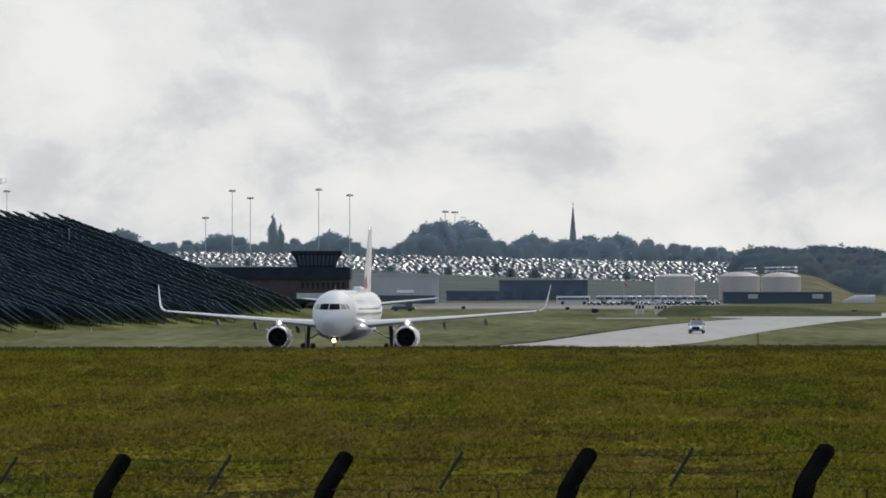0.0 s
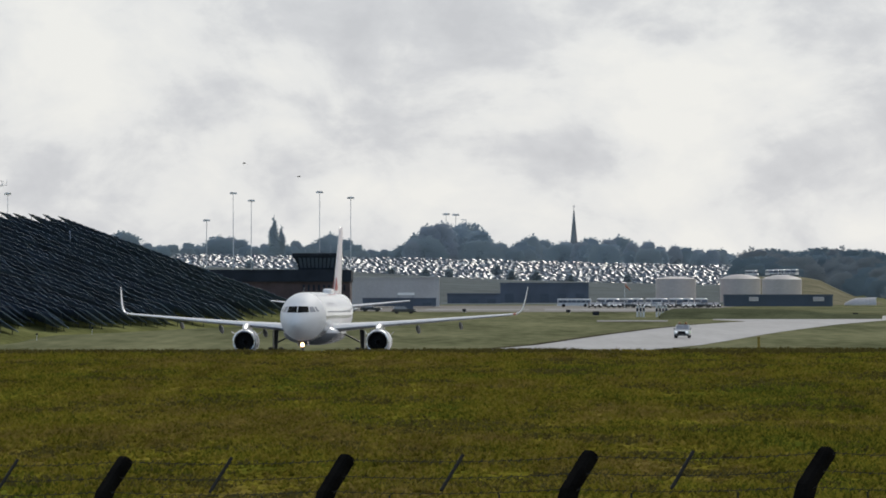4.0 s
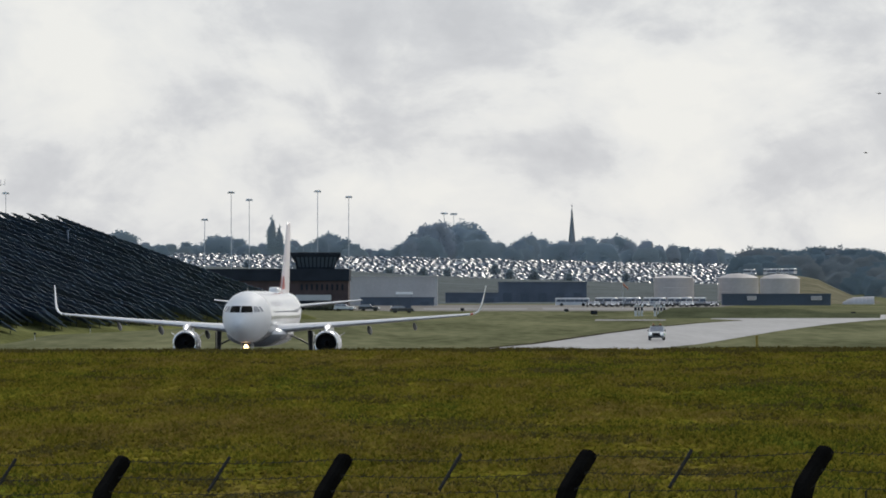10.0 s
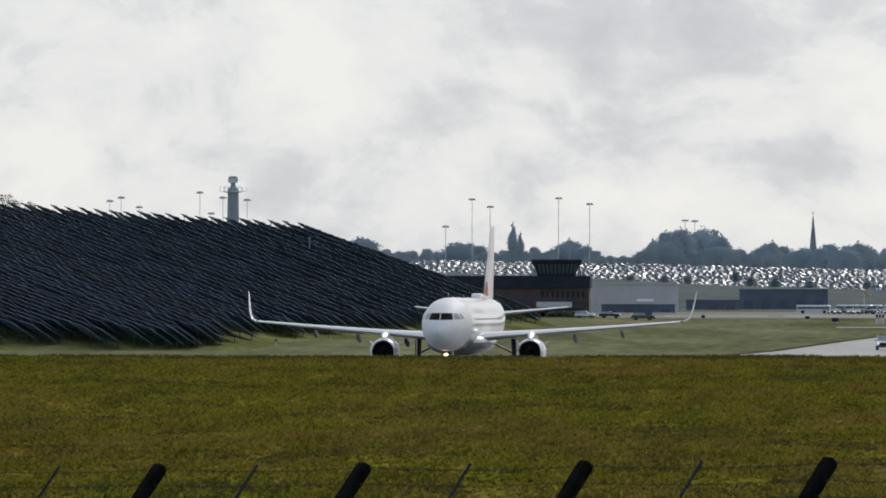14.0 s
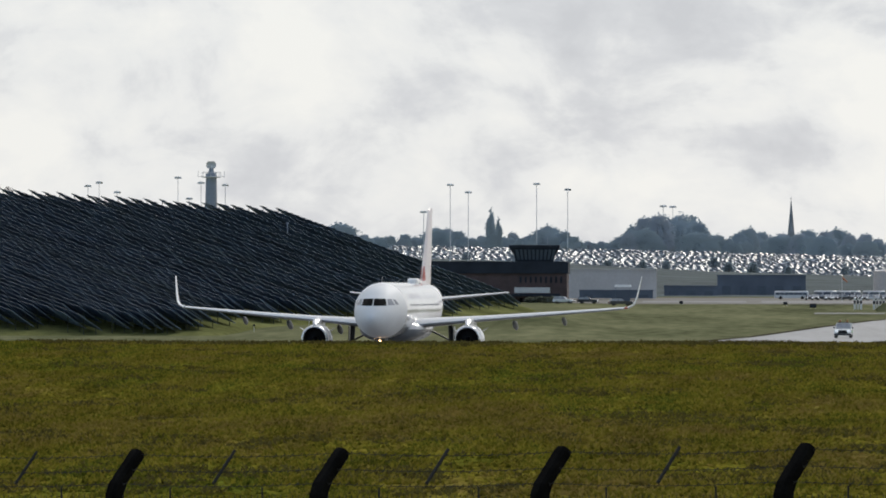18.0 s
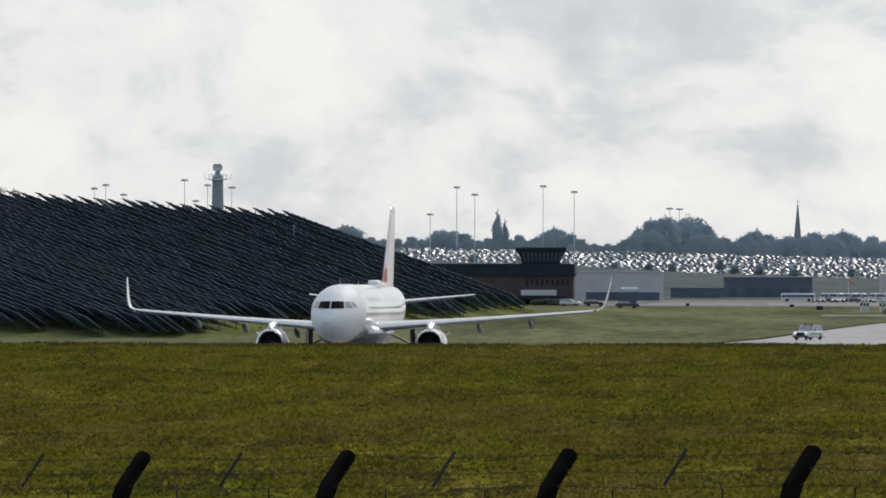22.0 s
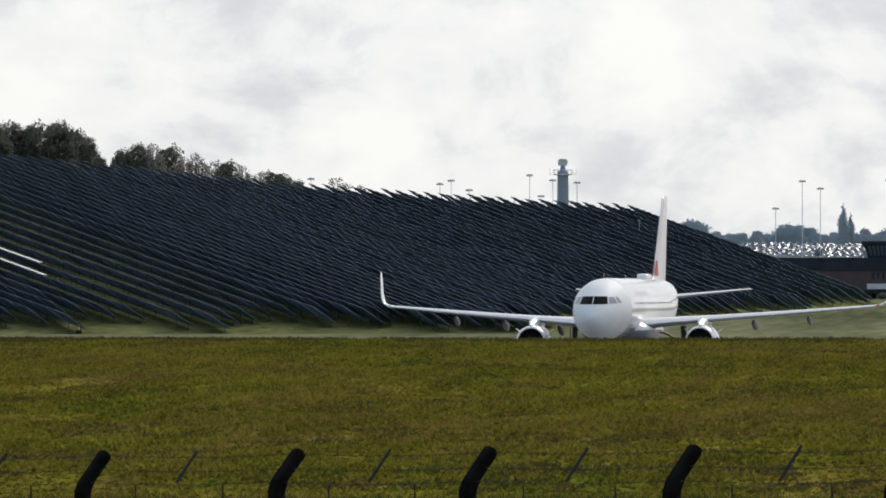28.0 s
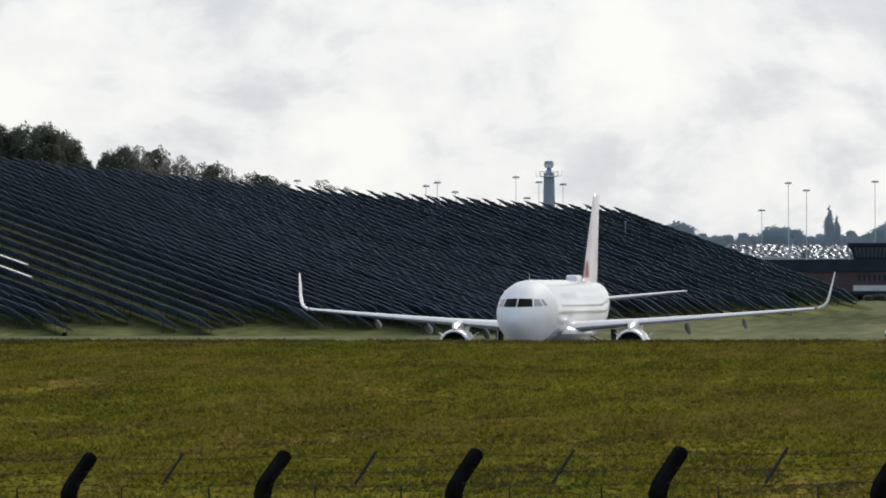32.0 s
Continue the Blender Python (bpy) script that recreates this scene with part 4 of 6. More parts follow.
def bird():
    b = thing("bird", "small dark bird flying past", "bird", group="birds in flight")
    Shape().loft([[(r * math.cos(q), y, r * math.sin(q)) for q in (2 * math.pi * j / 10 for j in range(10))] for y, r in ((-0.11, 0.005), (-0.085, 0.022), (-0.04, 0.032), (0.03, 0.030), (0.08, 0.015), (0.14, 0.006))]).make("body", M["feather"], b, smooth="all")
    for sx in (-1, 1):
        Shape().loft([[(sx * x, y0, z + 0.004), (sx * x, y1, z + 0.002), (sx * x, y1, z - 0.002), (sx * x, y0, z - 0.004)] for x, y0, y1, z in ((0.015, -0.05, 0.05, 0.01), (0.10, -0.07, 0.03, 0.045), (0.19, 0.0, 0.035, 0.05))]).make("wing", M["feather"], b)
    Shape().loft([[(-0.01, 0.1, 0), (0.01, 0.1, 0), (0.01, 0.1, 0.006), (-0.01, 0.1, 0.006)], [(-0.035, 0.19, 0), (0.035, 0.19, 0), (0.035, 0.19, 0.004), (-0.035, 0.19, 0.004)]]).make("tail", M["feather"], b)
    return b


BIRD_A = bird()
BIRD_B = copy_thing(BIRD_A, pose(0, 0, 0))


# ---------------------------------------------------------------- perimeter fence
def fence():
    p0, p1 = Vector((2.887, 50.5, 0)), Vector((-4.586, 58.8, 0))
    step = (p1 - p0) / 4
    along = step.normalized()
    out = Vector((-along.y, along.x, 0))
    if out.x < 0:
        out = -out
    tops = []
    fence_ob = thing("fence", "old perimeter fence with cranked dark posts and barbed wire", "fence")
    run = p1 - p0
    for k, u in zip(range(-1, 9), (1880, 1464, 1045, 614, 222, -141, -483, -831, -1168, -1500)):
        # each post slides along the fence line to fit its bearing in the camera's view
        a_ = (u - 784) / F
        p = p0 + run * ((a_ * p0.y - p0.x) / (run.x - a_ * run.y))
        v_top = float(np.interp(k, [-2, 0, 2, 4, 8], [792, 793, 806, 813, 826]))
        zt = EYE + (529 - v_top) / F * p.y
        gz = ground_z(p.x, p.y)
        crank = zt - 0.30
        a = Vector((p.x, p.y, gz - 0.3)) - out * 0.26
        b = Vector((p.x, p.y, crank)) - out * 0.26
        c = Vector((p.x, p.y, zt))
        w, d = along * 0.072, out * 0.068
        j = random.uniform(-0.02, 0.02)
        ring = lambda q, s: [tuple(q + w * sx * s + d * sy * s) for sx, sy in ((-1, -0.6), (-0.6, -1), (0.6, -1), (1, -0.6), (1, 0.6), (0.6, 1), (-0.6, 1), (-1, 0.6))]
        top_n = (c - b).normalized()
        d2 = along.cross(top_n) * 0.056
        d2 = d2 if d2.dot(d) > 0 else -d2
        tip = lambda q, s: [tuple(q + w * sx * s + d2 * sy * s) for sx, sy in ((-1, -0.6), (-0.6, -1), (0.6, -1), (1, -0.6), (1, 0.6), (0.6, 1), (-0.6, 1), (-1, 0.6))]
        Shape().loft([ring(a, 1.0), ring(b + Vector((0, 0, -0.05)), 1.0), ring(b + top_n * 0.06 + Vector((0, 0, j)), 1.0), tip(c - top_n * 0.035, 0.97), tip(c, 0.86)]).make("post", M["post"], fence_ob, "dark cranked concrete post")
        tops.append((b, c, gz))
    for i in range(len(tops) - 1):
        (b0, c0, g0), (b1, c1, g1) = tops[i], tops[i + 1]
        # mid-span dropper that carries the barbed wire
        f = (0.5, 0.56, 0.517, 0.515, 0.52)[min(i, 4)]
        bm_, cm = b0.lerp(b1, f), c0.lerp(c1, f)
        Shape().rod(bm_.lerp(cm, 0.10), cm + Vector((0, 0, 0.01)), 0.015, 0.015, 6).make("dropper", M["wire"], fence_ob, "thin steel dropper")
        for s in (0.27, 0.72):
            q = b0.lerp(b1, s)
            g = g0 + (g1 - g0) * s
            Shape().rod((q.x, q.y, g), (q.x, q.y, q.z - 0.0), 0.008, 0.008, 6).make("stake", M["wire"], fence_ob)
        for s in (0.12, 0.52, 0.95):
            sh = Shape()
            last = None
            for t in np.linspace(0, 1, 7):
                q = b0.lerp(c0, s).lerp(b1.lerp(c1, s), float(t)) - Vector((0, 0, 0.03 * 4 * t * (1 - t)))
                if last is not None:
                    sh.rod(last, q, 0.0032, 0.0032, 4)
                last = q
            for t in np.linspace(0.04, 0.96, 24):
                q = b0.lerp(c0, s).lerp(b1.lerp(c1, s), float(t)) - Vector((0, 0, 0.03 * 4 * t * (1 - t)))
                sh.rod(q + Vector((-0.02, 0, -0.015)), q + Vector((0.02, 0, 0.018)), 0.003, 0.003, 3)
            sh.make("barbed_wire", M["wire"], fence_ob, "rusty barbed wire strand")
        # chain-link mesh below the crank
        sh = Shape()
        n = 36
        h = 0.34
        for j in range(n):
            for d0, d1 in ((0, 1), (1, 0)):
                a = b0.lerp(b1, (j + d0) / n) + Vector((0, 0, -0.10))
                c = b0.lerp(b1, (j + d1) / n) + Vector((0, 0, -0.10 - h / 3))
                for r in range(3):
                    sh.rod(a - Vector((0, 0, r * h / 3)), c - Vector((0, 0, r * h / 3)), 0.0028, 0.0028, 3)
            q = b0.lerp(b1, (j + 0.5) / n)
            sh.rod(q + Vector((0, 0, -0.12)), q + Vector((0, 0, -0.065)), 0.003, 0.003, 3)
        sh.make("chain_link", M["wire"], fence_ob, "chain-link mesh")


fence()


# ---------------------------------------------------------------- trees
def leaf_cloud(blobs, count, size, seed, squash=0.8, leaf_depth=1.0):
    """Small leaf clumps scattered through rounded masses."""
    rng = np.random.default_rng(seed)
    tot = sum(b[3] ** 2 for b in blobs)
    vs, fs = [], []
    for bx, by, bz, br in blobs:
        n = int(count * br * br / tot)
        d = rng.normal(size=(n, 3))
        d /= np.linalg.norm(d, axis=1)[:, None]
        r = br * ((0.55 + 0.5 * rng.random(n)) if leaf_depth == 1 else (0.30 + 0.95 * rng.random(n))) * (1 + 0.18 * np.sin(d[:, 0] * 5 + bx) * np.cos(d[:, 2] * 4 + bz))
        c = np.array([bx, by, bz]) + d * r[:, None] * np.array([1, 1, squash])
        a = rng.normal(size=(n, 3)) * size * (0.6 + rng.random((n, 1)))
        b = rng.normal(size=(n, 3)) * size * (0.6 + rng.random((n, 1)))
        # leaves flattened in depth face the camera's view, for an even hazy tone
        a[:, 1] *= leaf_depth
        b[:, 1] *= leaf_depth
        o = len(vs)
        q = np.stack([c - a, c - b * 0.8, c + a, c + b * 0.8], 1).reshape(-1, 3)
        vs.extend(map(tuple, q))
        fs.extend((o + 4 * i, o + 4 * i + 1, o + 4 * i + 2, o + 4 * i + 3) for i in range(n))
    return vs, fs


def tree(seed, h, w, leaf, label, count=1500, size=0.33, bare=0.25, poplar=False, name="tree", leaf_depth=1.0, lumps=17):
    rng = random.Random(seed)
    t = thing(name, label, "tree")
    sh = Shape().rod((0, 0, -1.0), (rng.uniform(-0.2, 0.2), 0, h * 0.55), h * 0.022, h * 0.012, 8)
    blobs = []
    n = lumps if not poplar else 14
    for i in range(n):
        if poplar:
            s = i / (n - 1)
            z = h * (0.14 + 0.80 * s)
            r = w * (0.46 if s < 0.4 else 0.46 - 0.40 * (s - 0.4) / 0.6)
            blobs.append((rng.uniform(-0.1, 0.1) * w, rng.uniform(-0.1, 0.1) * w, z, r))
        else:
            q = rng.uniform(0, 2 * math.pi)
            s = rng.random()
            rr = w * 0.5 * (0.78 - 0.45 * s)
            blobs.append((math.cos(q) * rr, math.sin(q) * rr, h * (bare + 0.12 + (0.80 - bare) * s), w * rng.uniform(0.12, 0.25) * (17 / n) ** 0.4))
    if not poplar:
        blobs.append((0, 0, h * 0.80, w * 0.24))
        blobs.append((0, 0, h * 0.52, w * 0.36))
        for q in range(6):
            blobs.append((math.cos(q) * w * 0.36, math.sin(q) * w * 0.36, h * (bare + 0.10), w * 0.16))
    for bx, by, bz, br in blobs:
        z0 = h * rng.uniform(0.18, 0.4)
        sh.rod((0, 0, min(z0, bz * 0.8)), (bx, by, bz), h * 0.010, h * 0.003, 5)
    sh.make("trunk", M["bark"] if leaf_depth == 1 else M["bark_far"], t)
    vs, fs = leaf_cloud(blobs, count, size, seed, 0.85 if not poplar else 1.4, leaf_depth)
    put("crown", mesh_from("crown", vs, fs, leaf), t)
    return t


def far_wood():
    kinds = [tree(11 + i, 14.0, 13.0 + i % 3, M["leaf_far"], "broadleaf tree beyond the car park, haze in its leaf colour", 5200, 0.26, 0.0, leaf_depth=0.12, lumps=110) for i in range(4)]
    kinds += [tree(31, 14.0, 12.0, M["leaf_pale"], "pale tree beyond the car park, haze in its leaf colour", 5200, 0.24, 0.0, leaf_depth=0.12, lumps=110)]
    pop = tree(41, 24.0, 5.4, M["leaf_far"], "tall slim poplar among lower trees", 4200, 0.28, poplar=True, leaf_depth=0.12)
    for k in (*kinds, pop):
        k["group"] = "trees on the skyline"
    rng = random.Random(5)
    skyline = [(200, 408), (212, 408), (262, 428), (285, 430), (305, 428), (330, 428), (352, 432), (380, 416), (402, 412), (424, 422), (452, 432), (470, 430), (505, 430), (524, 421), (540, 428), (572, 420), (592, 413), (612, 420), (634, 430), (652, 436), (680, 440), (704, 438), (722, 426), (742, 412), (760, 398), (780, 390), (800, 396), (822, 390), (842, 402), (858, 418), (880, 424), (900, 430), (918, 424), (940, 415), (958, 424), (980, 430), (1000, 424), (1024, 420), (1048, 418), (1072, 420), (1098, 416), (1120, 424), (1142, 426), (1166, 430), (1188, 430), (1210, 436), (1232, 434), (1254, 440), (1272, 438), (1290, 450)]
    first = True
    used = set()
    for u, v in skyline:
        y = 3480 + rng.uniform(-60, 120)
        p = spot(u + rng.uniform(-5, 5), v + rng.uniform(-3, 4), y)
        i = rng.randrange(len(kinds)) if rng.random() > 0.15 else 4
        gz = ground_z(p.x, y)
        h = max(p.z - gz, 6.0)
        k = kinds[i]
        if i in used:
            k = copy_thing(k, Matrix.Identity(4))
        used.add(i)
        k.matrix_basis = pose(p.x, y, gz, 0, 0, rng.choice((0, 180)) + rng.uniform(-25, 25))
        s = h / 13.6
        k.scale = (s * rng.uniform(0.9, 1.1) + 0.25, s * 0.45 + 0.1, s)
        for _ in range(2):      # close ranks behind and beside
            k2 = copy_thing(kinds[rng.randrange(4)], Matrix.Identity(4))
            y2 = y + rng.uniform(-35, 30)
            k2.matrix_basis = pose(p.x + rng.uniform(-4, 4), y2, ground_z(p.x, y2) - 1.0, 0, 0, rng.choice((0, 180)) + rng.uniform(-25, 25))
            s2 = max(0.45, s * rng.uniform(0.72, 0.98))
            k2.scale = (s2 * rng.uniform(1.3, 2.0) + 0.15, s2 * 0.35, s2)
    for j, (u, v, sc) in enumerate(((483, 374, 0.95), (496, 391, 0.70))):
        k = pop if j == 0 else copy_thing(pop, Matrix.Identity(4))
        p = spot(u, v, 3420)
        gz = ground_z(p.x, 3420)
        k.matrix_basis = pose(p.x, 3420 + j * 6, gz, 0, 0, 180 * j)
        s = (p.z - gz) / 24.0
        k.scale = (1.05 * sc, 1.05 * sc, s)
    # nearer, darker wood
    dark = [tree(51 + i, 14.0, 13.0 + i, (M["leaf_wood"], M["leaf_wood"], M["leaf_wood_pale"])[i], "broadleaf tree of the near wood, leaf colour dulled by haze", 5200, 0.26, 0.0, leaf_depth=0.12, lumps=110) for i in range(3)]
    dark[2]["label"] = "paler tree of the near wood, haze in its leaf colour"
    dark_used = set()
    for k in dark:
        k["group"] = "trees of the near wood"
    near = [(1318, 452), (1338, 440), (1360, 437), (1384, 440), (1408, 444), (1432, 440), (1456, 436), (1480, 438), (1500, 440), (1524, 438), (1546, 442), (1566, 462), (1590, 452), (1620, 446), (1650, 440), (1330, 465), (1362, 462), (1470, 462), (1500, 468), (1540, 470), (1572, 482), (1600, 476), (1510, 492), (1556, 500), (1590, 505), (1350, 450), (1372, 446), (1396, 452), (1420, 452), (1444, 448), (1468, 450), (1492, 452), (1512, 450), (1534, 454), (1556, 472), (1580, 466), (1490, 480), (1524, 482), (1545, 488), (1566, 492), (1610, 490), (1436, 466), (1400, 468)]
    for u, v in near:
        y = 3050 - (v - 436) * 5
        p = spot(u, v, y)
        gz = ground_z(p.x, y)
        i = rng.randrange(3)
        k = dark[i] if i not in dark_used else copy_thing(dark[i], Matrix.Identity(4))
        dark_used.add(i)
        k.matrix_basis = pose(p.x, y, gz, 0, 0, rng.choice((0, 180)) + rng.uniform(-25, 25))
        s = max(p.z - gz, 7) / 13.6
        k.scale = (s * rng.uniform(1.1, 1.6) + 0.3, s * 0.4, s)


far_wood()


def mound_trees():
    label = "dark ragged tree behind the crest of the mound"
    kinds = [tree(61 + i, 10.0, 9.0, M["leaf"], label, 6500, 0.135, 0.1, lumps=26) for i in range(3)]
    kinds += [tree(71, 10.0, 8.0, M["leaf_bare"], "thin half-bare tree behind the crest of the mound", 2600, 0.11, 0.15, lumps=26), tree(72, 10.0, 7.0, M["leaf_bare"], "thin half-bare tree behind the crest of the mound", 1100, 0.11, 0.15, lumps=22)]
    for k in kinds:
        k["group"] = "trees behind the mound"
    rng = random.Random(9)
    # bearing, top level, kind
    line = [(-1330, 205, 0), (-1260, 208, 1), (-1190, 210, 2), (-1120, 212, 0), (-1060, 215, 1), (-1030, 224, 2), (-1000, 226, 0), (-958, 228, 1), (-915, 228, 2), (-880, 240, 0), (-862, 262, 1), (-845, 288, 2), (-1015, 260, 1), (-950, 262, 0), (-890, 272, 2),
            (-800, 274, 1), (-775, 264, 0), (-745, 263, 3), (-718, 270, 1), (-690, 284, 3), (-668, 280, 3), (-640, 292, 3), (-612, 296, 1), (-585, 302, 3), (-555, 312, 3), (-530, 314, 1), (-508, 318, 0), (-488, 330, 1), (-418, 322, 4), (-398, 332, 4), (-372, 336, 4), (-340, 350, 4)]
    used = set()
    for u, v, i in line:
        y = 1085 + rng.uniform(0, 25)
        p = spot(u, v + 7, y)
        gz = mound_point(u, 0).z - 1.2
        h = max(p.z - gz, 3.0)
        k = kinds[i]
        if i in used:
            k = copy_thing(k, Matrix.Identity(4))
        used.add(i)
        k.matrix_basis = pose(p.x, y, gz, 0, 0, rng.uniform(0, 360))
        s = h / 9.6
        k.scale = (s * 0.75 + 0.12, s * 0.75 + 0.1, s)


mound_trees()


# ---------------------------------------------------------------- masts, spire, towers
def lamp_mast(u, v, y, base_v, head=2.1):
    p = spot(u, v, y)
    gz = spot(u, base_v, y).z if base_v else ground_z(p.x, y)
    h = p.z - gz
    t = thing("floodlight_mast", "tall slim grey steel mast with a ring of floodlights", "mast", pose(p.x, y, gz), "apron floodlight masts")
    k = y / 2500
    Shape().rod((0, 0, 0), (0, 0, h), 0.17 * k, 0.10 * k, 8).make("pole", M["mast"], t, smooth=True)
    hd = Shape().turn([(0.3 * k, -0.25), (head * 0.5 * k, -0.1), (head * 0.5 * k, 0.15), (0.3 * k, 0.3)], 12, m=pose(0, 0, h)).make("head_frame", M["mast"], t, smooth=True)
    for j in range(4):
        q = 2 * math.pi * j / 4 + 0.3
        Shape().box(-0.45 * k, 0.45 * k, -0.3 * k, 0.3 * k, -0.55 * k, 0.0, m=pose(math.cos(q) * head * 0.42 * k, math.sin(q) * head * 0.42 * k, h)).make("floodlight", M["mast"], hd)


for u, v, y, b in ((411, 337, 2500, 0), (443, 350, 2600, 0), (564, 335, 2500, 0), (619, 345, 2560, 0), (364, 385, 2700, 0), (788, 374, 3550, 0), (805, 375, 3552, 0), (-462, 330, 1900, 0), (-232, 340, 1900, 0), (-212, 334, 1880, 0), (-180, 351, 1900, 0), (-72, 325, 1900, 0), (-31, 334, 1960, 0), (12, 338, 1960, 0), (-52, 362, 2300, 0), (-640, 350, 2100, 0)):
    lamp_mast(u, v, y, b)


def hedge():
    """Low dark hedge between the foot of the mound and the old terminal."""
    y = 1450
    a = spot(546, 549, y)
    w = spot(613, 549, y).x - a.x
    h = spot(0, 534, y).z - a.z
    t = thing("hedge", "low dark clipped hedge before the old terminal", "hedge", Matrix.Translation(a))
    rng = random.Random(15)
    blobs = [(w * (i + 0.5) / 12, rng.uniform(-0.3, 0.3), h * rng.uniform(0.45, 0.62), h * 0.42) for i in range(12)]
    vs, fs = leaf_cloud(blobs, 3200, 0.11, 15)
    put("leaves", mesh_from("leaves", vs, fs, M["leaf"]), t)
    stems = Shape()
    for bx, by, bz, br in blobs:
        stems.rod((bx, by, -0.6), (bx, by, bz), 0.06, 0.04, 6)
    stems.make("stems", M["bark"], t)


hedge()


def church():
    y = 3900
    p = spot(1014, 362, y)
    gz = ground_z(p.x, y)
    t = thing("church", "distant church with a tall slender stone spire", "church", pose(p.x, y, gz))
    h = p.z - gz
    Shape().box(-2.4, 2.4, -2.4, 2.4, -1, h * 0.34).make("tower", M["stone"], t)
    Shape().turn([(2.35, h * 0.34), (1.85, h * 0.46), (1.0, h * 0.72), (0.35, h * 0.93), (0.12, h * 0.97)], 8).make("spire", M["stone"], t)
    Shape().rod((0, 0, h * 0.965), (0, 0, h + 1.2), 0.14, 0.10, 6).box(-0.6, 0.6, -0.08, 0.08, h - 0.2, h + 0.1).make("weathervane", M["stone"], t)
    Shape().loft([[(-14, -4, 0), (-14, 4, 0), (-14, 4, 6), (-14, 0, 10), (-14, -4, 6)], [(-2.4, -4, 0), (-2.4, 4, 0), (-2.4, 4, 6), (-2.4, 0, 10), (-2.4, -4, 6)]]).make("nave", M["stone"], t)


church()


def radar_tower():
    y = 1600
    p = spot(-13, 298, y)
    gz = ground_z(p.x, y)
    t = thing("radar_tower", "pale grey radar tower with a dish on top and a gallery", "tower", pose(p.x, y, gz))
    px = y / F
    col_top = spot(0, 318, y).z - gz
    Shape().turn([(1.75, 0), (1.55, col_top * 0.5), (1.28, col_top - 1.0), (1.28, col_top)], 20).make("column", M["tower"], t, smooth=True)
    deck = Shape().turn([(1.3, -0.2), (2.3, -0.05), (2.3, 0.12), (1.3, 0.14)], 20, m=pose(0, 0, col_top - 0.9)).make("gallery", M["mast"], t, smooth=True)
    for j in range(12):
        q = 2 * math.pi * j / 12
        Shape().rod((2.25 * math.cos(q), 2.25 * math.sin(q), col_top - 0.85), (2.25 * math.cos(q), 2.25 * math.sin(q), col_top + 0.25), 0.04, 0.04, 5).make("rail_post", M["mast"], deck)
    Shape().turn([(2.28, 0), (2.28, 0.07), (2.22, 0.07), (2.22, 0)], 20, m=pose(0, 0, col_top + 0.22), caps=False).make("handrail", M["mast"], deck)
    for sx in (-1, 1):
        Shape().rod((sx * 2.3, 0, col_top - 0.8), (sx * 3.1, 0, col_top - 0.75), 0.05, 0.05, 5).rod((sx * 3.1, 0, col_top - 0.9), (sx * 3.1, 0, col_top + 0.5), 0.05, 0.05, 5).make("boom", M["mast"], t)
    Shape().turn([(0.8, 0), (0.55, 0.8), (0.55, 1.3)], 14, m=pose(0, 0, col_top)).make("turntable", M["tower"], t, smooth=True)
    rings = []
    for z in np.linspace(-1, 1, 9):
        w = 1.15 * (1 - 0.35 * abs(z) ** 3)
        row = [(w * x, -0.1 - 0.38 * z * z - 0.30 * x * x, 1.95 + 0.85 * z) for x in np.linspace(-1, 1, 7)]
        rings.append(row + [(x, y + 0.12, h) for x, y, h in row[::-1]])
    Shape().loft(rings).make("radar_dish", M["offwhite"], t, "pale curved radar reflector", smooth=True, m=pose(0, 0, col_top))
    Shape().box(-0.5, 0.5, 0.05, 0.5, 1.0, 2.2).make("dish_mount", M["strut"], t, m=pose(0, 0, col_top))
    Shape().rod((0, -0.1, 1.2), (0, -1.3, 1.5), 0.07, 0.07, 6).box(-0.25, 0.25, -1.5, -1.2, 1.35, 1.75).make("feed_horn", M["mast"], t, m=pose(0, 0, col_top))


radar_tower()


# ---------------------------------------------------------------- airport buildings
def block(t, name, material, u0, u1, v0, v1, y, depth, base=0.0, label="", smooth=False):
    """A box part in the thing's space, from bearings and levels; base 0 stands it on its own level."""
    a, b = spot(u0, v1, y), spot(u1, v0, y)
    o = t.location
    return Shape().box(a.x - o.x, b.x - o.x, 0 + y - o.y, depth + y - o.y, a.z - o.z, b.z - o.z).make(name, material, t, label)


